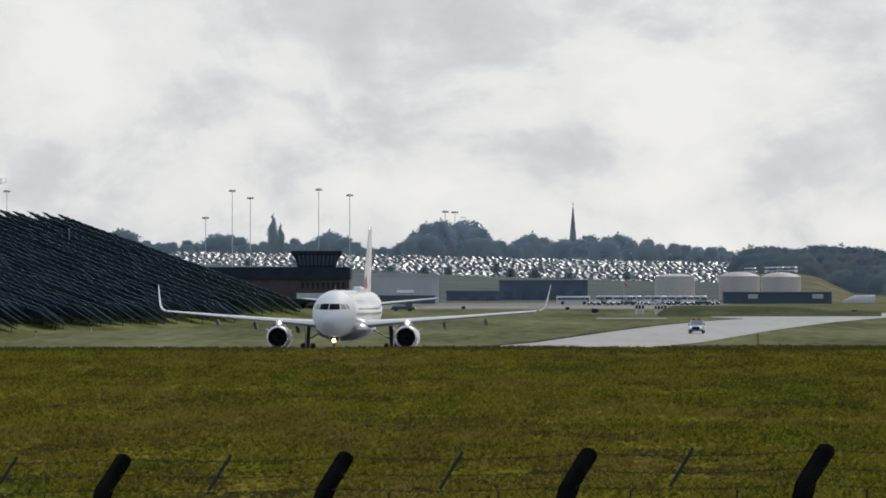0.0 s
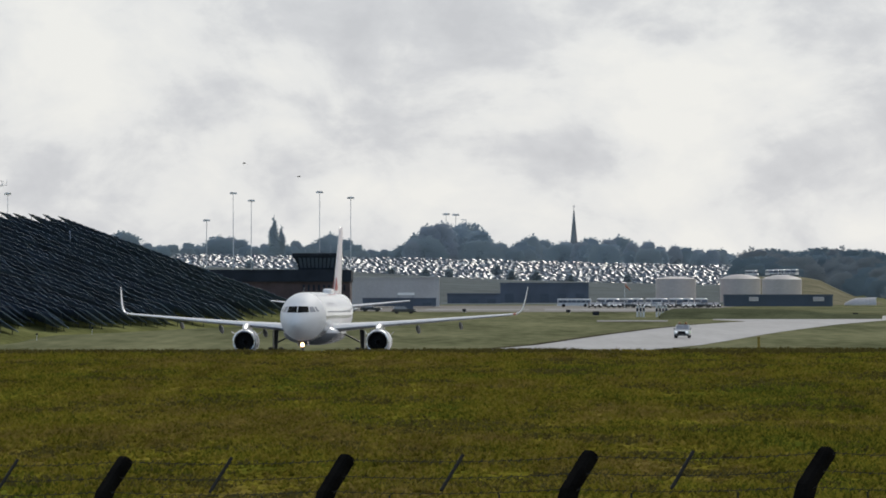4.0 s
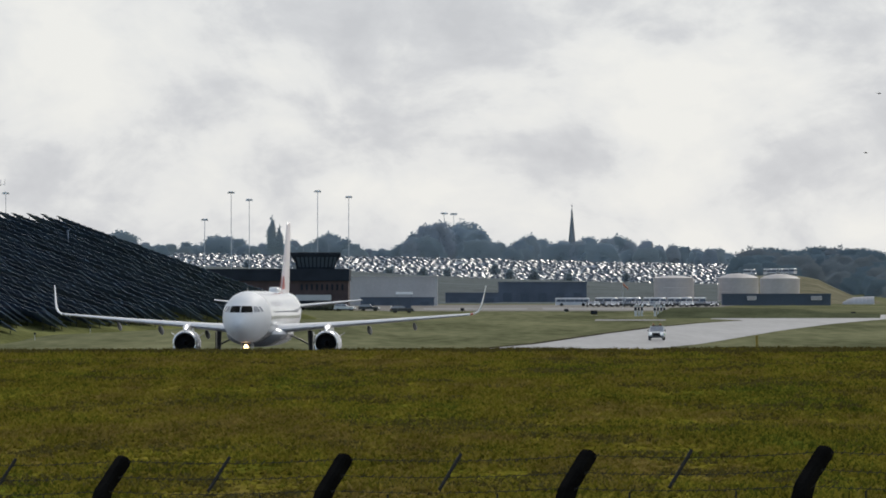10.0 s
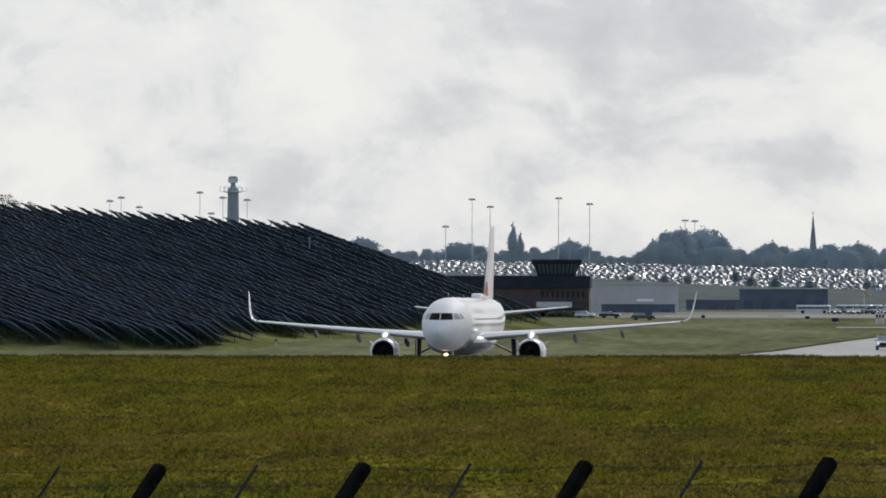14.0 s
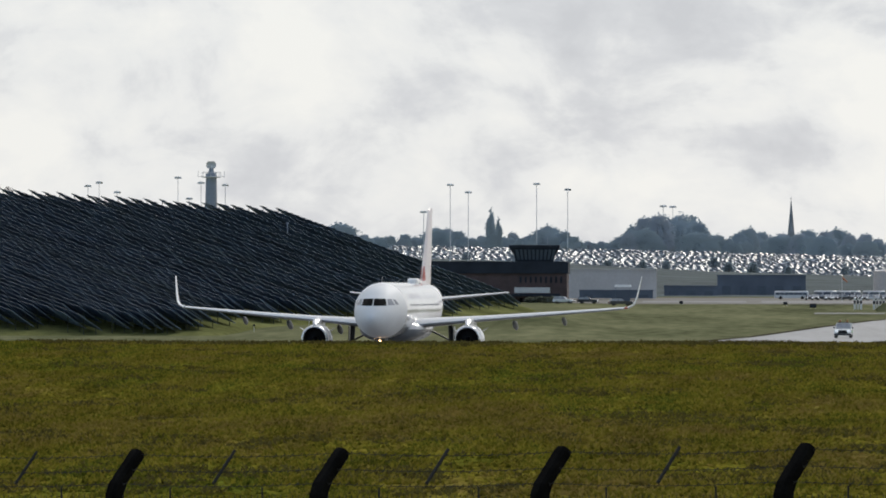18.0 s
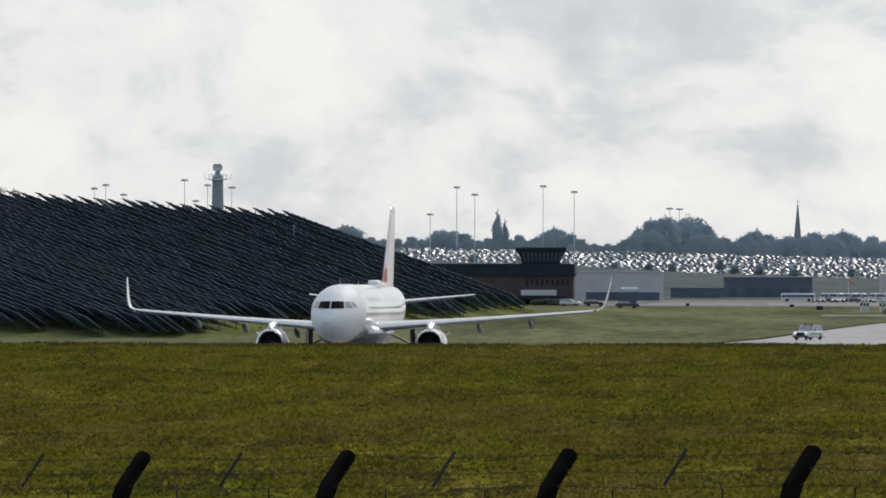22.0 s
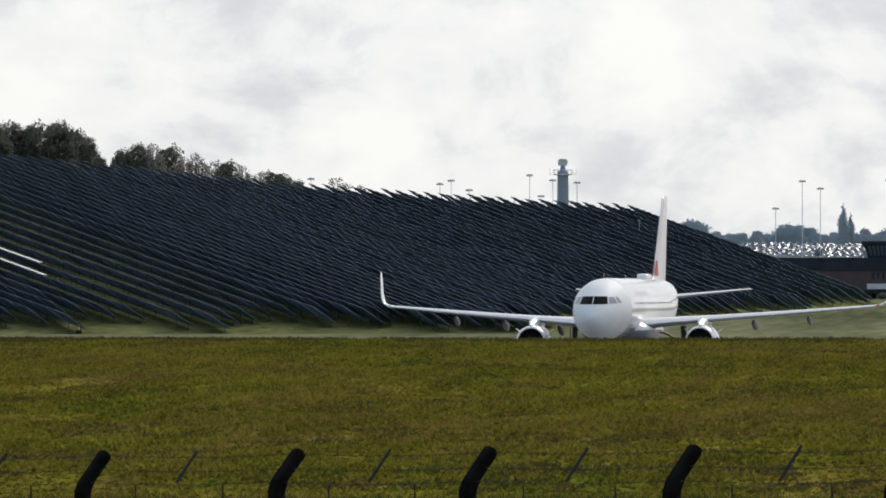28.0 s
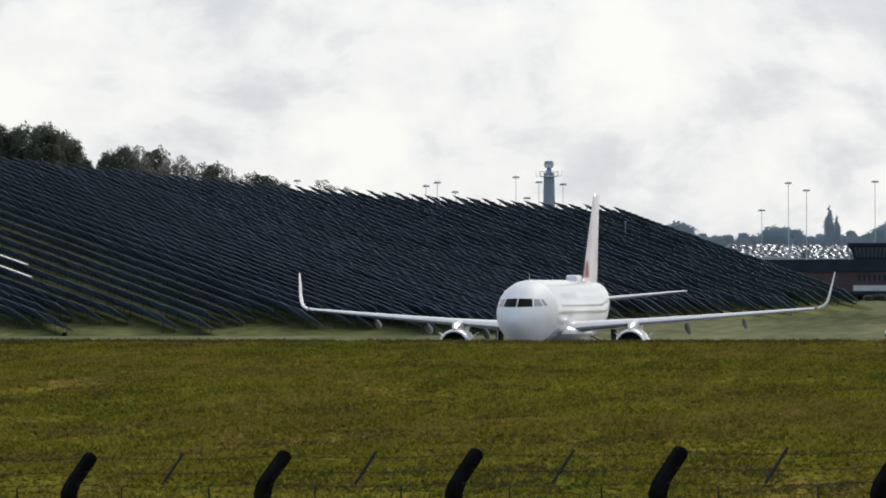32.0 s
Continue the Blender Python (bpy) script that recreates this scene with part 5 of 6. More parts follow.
def terminal():
    y = 1500
    c = spot(560, 552, y)
    t = thing("old_terminal", "old dark brick terminal building with a flared control room", "building", Matrix.Translation(c))
    block(t, "brick_wall", M["brick"], 300, 618, 494, 556, y, 30, label="dark red brick wall")
    block(t, "roof_fascia", M["fascia"], 298, 620, 473, 494.5, y - 0.6, 31, label="deep dark fascia")
    block(t, "white_wall", M["offwhite"], 525, 588, 519, 529, y - 0.25, 0.3, label="white rendered panel")
    block(t, "canopy", M["fascia"], 520, 606, 530, 535, y - 2.5, 2.6, label="dark canopy")
    for i in range(9):
        u = 534 + i * 9.0
        w = block(t, "window", M["fascia"], u, u + 3.5, 500, 511, y - 0.12, 0.2)
        block(t, "door_bay", M["glass"], u, u + 5.5, 538, 551, y - 0.12, 0.2)
    # control room
    k = y / F
    rings = []
    for v, hw in ((476, 33), (462, 36), (449, 44), (444.5, 45), (444, 44)):
        z = spot(560, v, y).z - c.z
        w = hw * k
        rings.append([(-w, 5 - w, z), (w, 5 - w, z), (w, 5 + w, z), (-w, 5 + w, z)])
    cab = Shape().loft(rings).make("control_room", M["fascia"], t, "dark control room flaring out to the top")
    for sgn in range(10):
        x = (-30 + sgn * 6.6) * k
        z0, z1 = spot(560, 470, y).z - c.z, spot(560, 452, y).z - c.z
        Shape().loft([[(x, 5 - 34.5 * k - 0.14, z0), (x + 4.6 * k, 5 - 34.5 * k - 0.14, z0), (x + 4.6 * k, 5 - 34.5 * k, z0), (x, 5 - 34.5 * k, z0)], [(x * 1.12, 5 - 42.6 * k - 0.14, z1), ((x + 4.6 * k) * 1.12, 5 - 42.6 * k - 0.14, z1), ((x + 4.6 * k) * 1.12, 5 - 42.6 * k, z1), (x * 1.12, 5 - 42.6 * k, z1)]]).make("window", M["bay"], cab)
    block(t, "roof_hut", M["offwhite"], 520, 548, 466, 474, y + 3, 3, label="small pale roof hut")
    for u, v in ((583, 430), (538, 436), (560, 438)):
        a = spot(u, v, y)
        b = spot(u, 446, y)
        Shape().rod((b.x - c.x, 5, b.z - c.z), (a.x - c.x, 5, a.z - c.z), 0.06, 0.04, 5).make("aerial", M["mast"], t)


terminal()


def shed(name, label, material, u0, u1, v0, v1, y, depth, roof=None, bays=0, category="building", lip=2.0):
    c = spot((u0 + u1) / 2, v1, y)
    t = thing(name, label, category, Matrix.Translation(c))
    block(t, "wall", material, u0, u1, v0 + lip, v1, y, depth)
    block(t, "roof", roof or material, u0 - 1, u1 + 1, v0, v0 + lip, y - 0.3, depth + 0.6)
    for i in range(bays):
        a = u0 + (u1 - u0) * (i + 0.25) / bays
        b = u0 + (u1 - u0) * (i + 0.75) / bays
        block(t, "bay_door", M["bay"], a, b, v0 + (v1 - v0) * 0.55, v1, y - 0.15, 0.3)
    ribs = max(2, int((u1 - u0) / 26))
    for i in range(ribs):
        a = u0 + (u1 - u0) * (i + 0.5) / ribs
        block(t, "wall_rib", material, a - 0.35, a + 0.35, v0 + lip, v1, y - 0.10, 0.12)
    return t


shed("warehouse", "plain beige clad warehouse behind the old terminal", M["beige"], 619, 776, 486, 538, 1900, 40)
shed("blue_shed", "low dark blue-grey shed beside the apron", M["blue_shed"], 884, 1040, 496, 532, 2200, 20, bays=5)
shed("dark_shed", "low dark shed beside the warehouse", M["blue_shed"], 790, 884, 515, 533, 2150, 18, bays=3)
shed("site_huts", "long dark row of huts before the fuel tanks", M["bay"], 1280, 1472, 517, 538, 1900, 6)
shed("hangar_strip", "low hazy building along the apron edge", M["blue_shed"], 640, 770, 523, 538, 1850, 6, bays=4)


def tunnel_tent():
    """A pale arched tent whose low end tapers towards the huts."""
    y = 2100
    c = spot(1521, 536, y)
    t = thing("tunnel_tent", "pale grey arched tent under the wood", "tent", Matrix.Translation(c))
    px = y / F
    ends = ((-28, 4, 0.5), (-18, 9, 0.8), (-8, 12.5, 1.0), (27, 14, 1.0))
    rings = [[(u * px, 2.2 * w * math.cos(q), h * px * math.sin(q)) for q in (math.pi * j / 12 for j in range(13))] for u, h, w in ends]
    cover = Shape().loft(rings).make("cover", M["beige"], t, smooth=True)
    for i in range(6):
        u = -8 + 7 * i
        h = float(np.interp(u, (-8, 27), (12.5, 14)))
        Shape().loft([[((u + d) * px, 2.24 * math.cos(q), (h + 0.3) * px * math.sin(q)) for q in (math.pi * j / 12 for j in range(13))] for d in (-0.3, 0.3)]).make("hoop", M["mast"], cover)


tunnel_tent()
for u0, u1 in ((1325, 1340), (1438, 1456)):
    c = spot((u0 + u1) / 2, 528, 1899)
    t = thing("wall_sign", "plain white board on a dark hut", "sign", Matrix.Translation(c + Vector((0, -0.3, 0))))
    block(t, "board", M["tank"], u0, u1, 522, 528, 1899 - 0.5, 0.1)
    block(t, "frame", M["mast"], u0 - 0.6, u1 + 0.6, 521.4, 528.6, 1899 - 0.42, 0.1)


def tank(u0, u1, v_top, v_rim, v_base, y):
    c = spot((u0 + u1) / 2, v_base, y)
    r = (u1 - u0) / 2 / F * y
    h = spot(0, v_rim, y).z - c.z
    d = spot(0, v_top, y).z - c.z
    t = thing("fuel_tank", "round pale pinkish fuel tank with a shallow domed roof", "tank", Matrix.Translation(c + Vector((0, r, 0))), "fuel tanks")
    Shape().turn([(r, -1.5), (r, h)], 40, caps=False).make("shell", M["tank"], t, smooth=True)
    Shape().turn([(r * 1.01, h - 0.05), (r * 1.01, h + 0.12), (r * 0.8, h + (d - h) * 0.5), (r * 0.45, h + (d - h) * 0.86), (0.1, d)], 40).make("dome", M["tank"], t, smooth=True)
    for k in range(1, 4):
        Shape().turn([(r, 0), (r + 0.05, 0.02), (r + 0.05, 0.12), (r, 0.14)], 40, m=pose(0, 0, h * k / 4), caps=False).make("hoop", M["tank"], t)
    Shape().turn([(r * 0.99, 0), (r * 0.99, 0.05), (r * 0.985, 0.05), (r * 0.985, 0)], 40, m=pose(0, 0, h + 0.9), caps=False).make("roof_rail", M["mast"], t)


tank(1160, 1231, 485, 490, 524, 2050)
tank(1274, 1346, 481, 490, 522, 2060)
tank(1348, 1419, 482, 491, 522, 2100)


def bank(name, label, pts, y0, y1, material, back=120):
    """A grassed bank whose crest runs through (bearing, level)."""
    vs, fs = [], []
    for u, v in pts:
        top = spot(u, v, y1)
        vs += [(spot(u, 0, y0).x, y0, ground_z(0, y0) - 0.5), (spot(u, 0, (y0 + y1) / 2).x, (y0 + y1) / 2, (top.z + ground_z(0, y0)) / 2 + 0.6), tuple(top), (top.x, y1 + back, top.z - back / 120), (top.x, y1 + back * 1.05, ground_z(0, y1) - 3)]
    for i in range(len(pts) - 1):
        for j in range(4):
            a = i * 5 + j
            fs.append((a, a + 5, a + 6, a + 1))
    ob = put(name, mesh_from(name, vs, fs, material, True))
    tagged(ob, label, "hill", kind="structure")


M["verge"] = mat("verge_grass", (0.090, 0.100, 0.058), 1.0, var=0.3, scale=0.2, fine=1.5, spec=0.0)
M["dry_bank"] = mat("dry_bank_grass", (0.165, 0.160, 0.105), 1.0, var=0.25, scale=0.06, fine=0.5, tint=(0.19, 0.175, 0.12), spec=0.0)
# bluish grass: the haze before this bank is painted into it
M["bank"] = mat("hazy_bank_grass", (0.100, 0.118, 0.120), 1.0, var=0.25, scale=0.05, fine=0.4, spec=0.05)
bank("bank", "bank below the car park, grass colour blued by haze", [(300, 466), (560, 474), (620, 477), (780, 486), (900, 491), (1040, 495), (1160, 498), (1280, 500), (1330, 520)], 2350, 2800, M["bank"])
bank("bank_slope", "green slope under the wood", [(1322, 487), (1350, 485), (1400, 484), (1425, 487), (1450, 492), (1480, 507), (1515, 522), (1560, 532)], 2300, 2600, M["dry_bank"])


bank("verge_bank", "low dark green bank beside the taxiway", [(1166, 556), (1176, 547), (1190, 542), (1230, 541), (1300, 542), (1380, 543), (1430, 546), (1480, 551), (1560, 557)], 1255, 1290, M["verge"], 8)


# ---------------------------------------------------------------- car park on the hillside
def parked_cars():
    vs, fs, glass = [], [], []
    rng = random.Random(3)
    M["car_glass"] = mat("car_glass", (0.15, 0.17, 0.19), 0.30, 0.0, var=0.3, spec=0.3)
    for r in range(37):
        y = 2982 + r * 10.4 + (r % 2) * -3
        x0, x1 = spot(300, 0, y).x, spot(1312 if r > 9 else 1290, 0, y).x
        x = x0
        while x < x1:
            x += rng.choice((3.2, 3.5, 3.8, 4.2)) * (1.0 if rng.random() > 0.05 else 3)
            if rng.random() < 0.07:
                continue
            gz = ground_z(x, y)
            a = radians(rng.gauss(0, 12) + (50, 66, 84)[r % 3] + (180 if rng.random() < 0.4 else 0))
            ca, sa = math.cos(a), math.sin(a)
            h = rng.uniform(1.4, 1.8)
            sec = [(-2.15, 0.35), (-2.1, 0.75), (-1.25, 0.90), (-0.35, h), (0.95, h), (1.95, 0.95), (2.15, 0.9), (2.15, 0.35)]
            o = len(vs)
            for sx, ins in ((-1, 0), (1, 0)):
                for yy, zz in sec:
                    xx = sx * (0.9 if zz < 1.0 else 0.68)
                    vs.append((x + xx * ca - yy * sa, y + xx * sa + yy * ca, gz + zz))
            k = len(sec)
            for j in range(k - 1):
                fs.append((o + j, o + j + 1, o + k + j + 1, o + k + j))
            fs += [(o + 7, o + 6, o + 5, o + 2, o + 1, o), (o + k, o + k + 1, o + k + 2, o + k + 5, o + k + 6, o + k + 7), (o + 5, o + 4, o + 3, o + 2), (o + k + 2, o + k + 3, o + k + 4, o + k + 5)]
            glass += [0, 0, 1, 0, 1, 0, 0, 0, 0, 1, 1]
    ob = put("parked_cars", mesh_from("parked_cars", vs, fs, M["parked"]))
    ob.data.materials.append(M["car_glass"])
    ob.data.polygons.foreach_set("material_index", glass)
    tagged(ob, "hundreds of glinting parked cars on a hillside", "cars", kind="stuff")


parked_cars()


drape("car_park", [(2960, (296 - 784) / F * 2960), (3370, (296 - 784) / F * 3370)], [(2960, (1300 - 784) / F * 2960), (3370, (1316 - 784) / F * 3370)], M["asphalt"], "dark asphalt car park on the hillside", 0.08, 20, "car park")


def car_park_trees():
    rng = random.Random(4)
    k = tree(91, 6.0, 5.0, M["leaf_mid"], "small tree among the parked cars, haze in its leaf colour", 900, 0.22, 0.1)
    k["group"] = "small trees in the car park"
    for i, (u, v) in enumerate(((440, 452), (505, 470), (750, 462), (792, 462), (878, 447), (948, 465), (905, 468), (1010, 480), (1110, 480), (690, 468))):
        y = 2995 if v > 460 else 3080
        p = spot(u, v, y)
        o = k if i == 0 else copy_thing(k, Matrix.Identity(4))
        gz = ground_z(p.x, y)
        o.matrix_basis = pose(p.x, y, gz, 0, 0, 40 * i)
        s = max(3.0, min(p.z - gz, 6)) / 6.0
        o.scale = (s, s, s)


car_park_trees()


# ---------------------------------------------------------------- apron: strips, coaches, vehicles, boards
def strip(name, y0, y1, u0, u1, label, material="concrete"):
    drape(name, [(y0, (u0 - 784) / F * y0), (y1, (u0 - 784) / F * y1)], [(y0, (u1 - 784) / F * y0), (y1, (u1 - 784) / F * y1)], M[material], label, 0.06, 12, "apron")


M["gravel"] = mat("stony_hardstanding", (0.185, 0.175, 0.158), 0.9, var=0.2, scale=0.05, fine=0.5, spec=0.2)
drape("hardstanding", [(1500, (600 - 784) / F * 1500), (2200, (600 - 784) / F * 2200)], [(1500, (1190 - 784) / F * 1500), (2200, (1320 - 784) / F * 2200)], M["gravel"], "brownish stony hardstanding before the sheds", 0.03, 20, "apron")
strip("apron", 1620, 1760, 752, 935, "pale concrete apron before the sheds")
strip("apron_stand", 1600, 1780, 962, 1182, "pale concrete stand before the coaches")
strip("taxiway_strip", 1195, 1225, 1055, 1180, "thin pale strip of taxiway")


def coach(u0, u1, v0, v1, y, label="white coach parked by the apron"):
    c = spot((u0 + u1) / 2, v1, y)
    w = (u1 - u0) / F * y
    h = (v1 - v0) / F * y
    t = thing("coach", label, "bus", Matrix.Translation((c.x, y, ground_z(c.x, y) + 0.07)), "coaches by the apron")
    b = Shape().bevel_box(-w / 2, w / 2, 0, 2.5, 0.4, h, 0.2).make("body", M["coach"], t, smooth=True)
    n = max(3, int(w / 1.3))
    for i in range(n):
        x = -w / 2 + 0.3 + (w - 0.6) * i / n
        Shape().box(x, x + (w - 0.6) / n - 0.12, -0.03, 0.06, h * 0.52, h * 0.80).make("window", M["blue_shed"], b)
    me = Shape().turn([(0.2, -0.15), (0.45, -0.15), (0.5, 0), (0.45, 0.15), (0.2, 0.15)], 12).mesh("wheel", M["tyre"], True)
    for x in (-w * 0.32, w * 0.32):
        for yy in (0.1, 2.4):
            put("wheel", me, t, m=pose(x, yy, 0.5, 90, 0, 0))


coach(985, 1045, 521, 536, 1960)


def minibus(u, y, turn):
    """Tall white minibus seen nose on, with a dark windscreen."""
    x = (u - 784) / F * y
    t = thing("minibus", "white minibus parked nose out by the apron", "minibus", pose(x, y, ground_z(x, y) + 0.07, 0, 0, turn), "minibuses by the apron")
    b = Shape().bevel_box(-1.05, 1.05, 0.8, 6.4, 0.4, 2.55, 0.22).bevel_box(-1.0, 1.0, 0.0, 1.2, 0.4, 1.25, 0.18).make("body", M["coach"], t, smooth=True)
    Shape().raw([(-0.92, 0.55, 1.28), (0.92, 0.55, 1.28), (0.84, 0.82, 2.2), (-0.84, 0.82, 2.2), (-0.92, 0.9, 1.28), (0.92, 0.9, 1.28)],
                [(0, 1, 2, 3), (0, 3, 4), (1, 5, 2)]).make("windscreen", M["blue_shed"], b)
    Shape().box(-0.6, 0.6, -0.04, 0.06, 0.62, 0.88).make("grille", M["fascia"], b)
    for s in (-1, 1):
        Shape().box(s * 0.78 - 0.14, s * 0.78 + 0.14, -0.04, 0.06, 0.78, 1.0).make("headlight", M["tower"], b)
        Shape().box(s * 1.06 - 0.015, s * 1.06 + 0.015, 1.2, 6.0, 1.45, 2.15).make("side_window", M["bay"], b)
    me = Shape().turn([(0.2, -0.12), (0.34, -0.12), (0.38, 0), (0.34, 0.12), (0.2, 0.12)], 12).mesh("wheel", M["tyre"], True)
    for sx in (-0.92, 0.92):
        for yy in (1.0, 5.0):
            put("wheel", me, t, m=pose(sx, yy, 0.38, 0, 90, 0))
    return t


van = minibus(1078, 1962, 26)
for i, u in enumerate((1093, 1116, 1135, 1159, 1178, 1204, 1225, 1247)):
    y = 1960 + (i * 5 % 4) * 3
    x = (u - 784) / F * y
    copy_thing(van, pose(x, y, ground_z(x, y) + 0.07, 0, 0, (30, 22, 36, 18)[i % 4]))
for i, u in enumerate((1338, 1364, 1371, 1379, 1386, 1394, 1402)):     # cars on the terrace over the tanks, built as taller vans to fit the camera's view
    p = spot(u, interp(u, ((1322, 487), (1350, 485), (1400, 484))), 2600)
    o = copy_thing(van, pose(p.x, 2601, p.z - 0.03, 0, 0, (34, 10, -14, -30)[i % 4]))
    o["group"] = "vans on the terrace above the tanks"


def small_vehicle(u, y, paint, turn, label, L=4.4, W=1.8, H=1.5):
    x = (u - 784) / F * y
    t = thing("parked_car", label, "car", pose(x, y, ground_z(x, y) + 0.07, 0, 0, turn), "cars by the apron")
    car_body(t, L, W, H, paint)
    return t


small_vehicle(713, 1420, M["car_dark"], 100, "dark car beside the old terminal", 4.9, 1.9, 1.6)
small_vehicle(655, 1470, M["car_dark"], 80, "dark car beside the old terminal")
small_vehicle(612, 1440, M["car_white"], 75, "white car beside the old terminal")
proto = None
for i, u in enumerate(range(1046, 1272, 11)):
    y = 1880 + (i % 3) * 9
    x = (u - 784) / F * y
    m = pose(x, y, ground_z(x, y) + 0.07, 0, 0, (10, -8, 90, 5)[i % 4])
    if i < 2:
        p = small_vehicle(u, y, M["car_white"] if i else M["car_dark"], 4, "car parked in a row by the apron")
        p["group"] = "row of cars by the apron"
        proto = (proto or []) + [p]
    else:
        copy_thing(proto[(i * 7 // 3) % 2], m)


def marker_board(u, v0, v1, y, n=3):
    a, b = spot(u, v1, y), spot(u, v0, y)
    gz = ground_z(a.x, y)
    t = thing("marker_board", "grey and white slatted marker board on the grass", "marker", pose(a.x, y, gz), "striped marker boards")
    h = b.z - gz
    for i in range(n):
        x = (i - (n - 1) / 2) * 0.62
        Shape().box(x - 0.2, x + 0.2, -0.05, 0.05, 0.0, h).make("slat", M["mast"] if i % 2 == 0 else M["offwhite"], t)
        Shape().box(x - 0.205, x + 0.205, -0.07, -0.052, h * 0.5, h * 0.8).make("stripe", M["fascia"], t)


marker_board(1132, 537, 553, 1330)
marker_board(1169, 538, 553, 1330, 4)


def sign_box(u, v0, v1, y, w, name="taxiway_sign", label="small dark taxiway sign box on the grass"):
    a = spot(u, v1, y)
    gz = ground_z(a.x, y)
    h = (v1 - v0) / F * y
    t = thing(name, label, "sign", pose(a.x, y, gz), "taxiway sign boxes")
    Shape().bevel_box(-w / 2, w / 2, -0.15, 0.15, 0.2, 0.2 + h, 0.05).make("box", M["black"], t)
    Shape().box(-w / 2 + 0.08, w / 2 - 0.08, -0.165, -0.152, 0.3, 0.1 + h).make("face", M["fascia"], t)
    for x in (-w * 0.35, w * 0.35):
        Shape().rod((x, 0, -0.1), (x, 0, 0.25), 0.04).make("leg", M["mast"], t)


sign_box(1053, 546, 553, 1350, 1.3)
sign_box(1004, 546, 551, 1450, 0.9)
sign_box(1512, 553, 558, 1340, 1.0)
sign_box(820, 544, 549, 1480, 0.8)


def marker_post():
    y = 702
    x = (1341 - 784) / F * y
    t = thing("marker_post", "short yellow marker post standing in the grass", "post", pose(x, y, ground_z(x, y)))
    Shape().bevel_box(-0.13, 0.13, -0.10, 0.10, -0.2, 1.45, 0.03).make("shaft", M["yellow"], t)
    Shape().bevel_box(-0.15, 0.15, -0.12, 0.12, 1.45, 1.54, 0.03).make("cap", M["yellow"], t)


marker_post()


def kiosk():
    y = 1700
    c = spot(717, 540, y)
    t = thing("kiosk", "small open shelter with a flat white roof", "shelter", pose(c.x, y, ground_z(c.x, y)))
    z = spot(0, 514, y).z - ground_z(c.x, y)
    Shape().bevel_box(-2.1, 2.1, -1.2, 1.2, z - 0.6, z, 0.08).make("roof", M["kiosk_white"], t)
    for x in (-1.8, 1.8):
        for yy in (-0.9, 0.9):
            Shape().rod((x, yy, 0), (x, yy, z - 0.3), 0.06, 0.06, 6).make("post", M["bay"], t)
    Shape().box(-1.7, 1.7, 0.8, 0.9, 0.1, z * 0.6).make("back_panel", M["blue_shed"], t)


kiosk()


def windsock():
    y = 1750
    c = spot(1104, 545, y)
    gz = ground_z(c.x, y)
    t = thing("windsock", "faded orange windsock on a thin pole", "windsock", pose(c.x, y, gz))
    z = spot(0, 499, y).z - gz
    Shape().rod((0, 0, 0), (0, 0, z), 0.07, 0.05, 6).make("pole", M["mast"], t)
    Shape().loft([[(0.1 + d, r * math.cos(q), z - 0.25 - 0.9 * d + r * math.sin(q)) for q in (2 * math.pi * j / 12 for j in range(12))] for d, r in ((0, 0.38), (0.5, 0.32), (1.0, 0.24), (1.3, 0.18))]).make("sock", M["orange"], t, "orange fabric sock", smooth=True)


windsock()


# small dark marks at the foot of the mound, built as poles on blocks
def cabinet(u, v, y, w=0.5, h=0.9):
    p = spot(u, v, y)
    t = thing("service_cabinet", "thin pole with a small dark block at its foot below the mound", "cabinet", Matrix.Translation(p), "service boxes by the mound")
    Shape().bevel_box(-w / 2, w / 2, -0.2, 0.2, -0.8, h * 0.45, 0.05).make("case", M["black"], t)
    Shape().box(-w / 2 - 0.05, w / 2 + 0.05, -0.25, 0.25, h * 0.45, h * 0.5).make("lid", M["fascia"], t)
    Shape().rod((0.1, 0, 0), (0.1, 0, h * 1.3), 0.03, 0.03, 6).make("pole", M["mast"], t)
    Shape().box(-0.02, 0.22, -0.06, 0.06, h * 1.25, h * 1.5).make("head", M["fascia"], t)


for u, v, y in ((-330, 605, 850), (160, 594, 850), (-510, 604, 830), (62, 606, 800), (254, 588, 890), (-880, 606, 800), (-640, 605, 820)):
    cabinet(u, v, y)
t = thing("slope_pole", "thin pale pole standing among the solar panels", "pole", Matrix.Translation(mound_point(-16, 0.31)))
Shape().rod((0, 0, -0.5), (0, 0, 3.2), 0.09, 0.07, 6).make("shaft", M["tower"], t)
Shape().box(-0.18, 0.18, -0.15, 0.15, 3.15, 3.4).make("head", M["tower"], t)


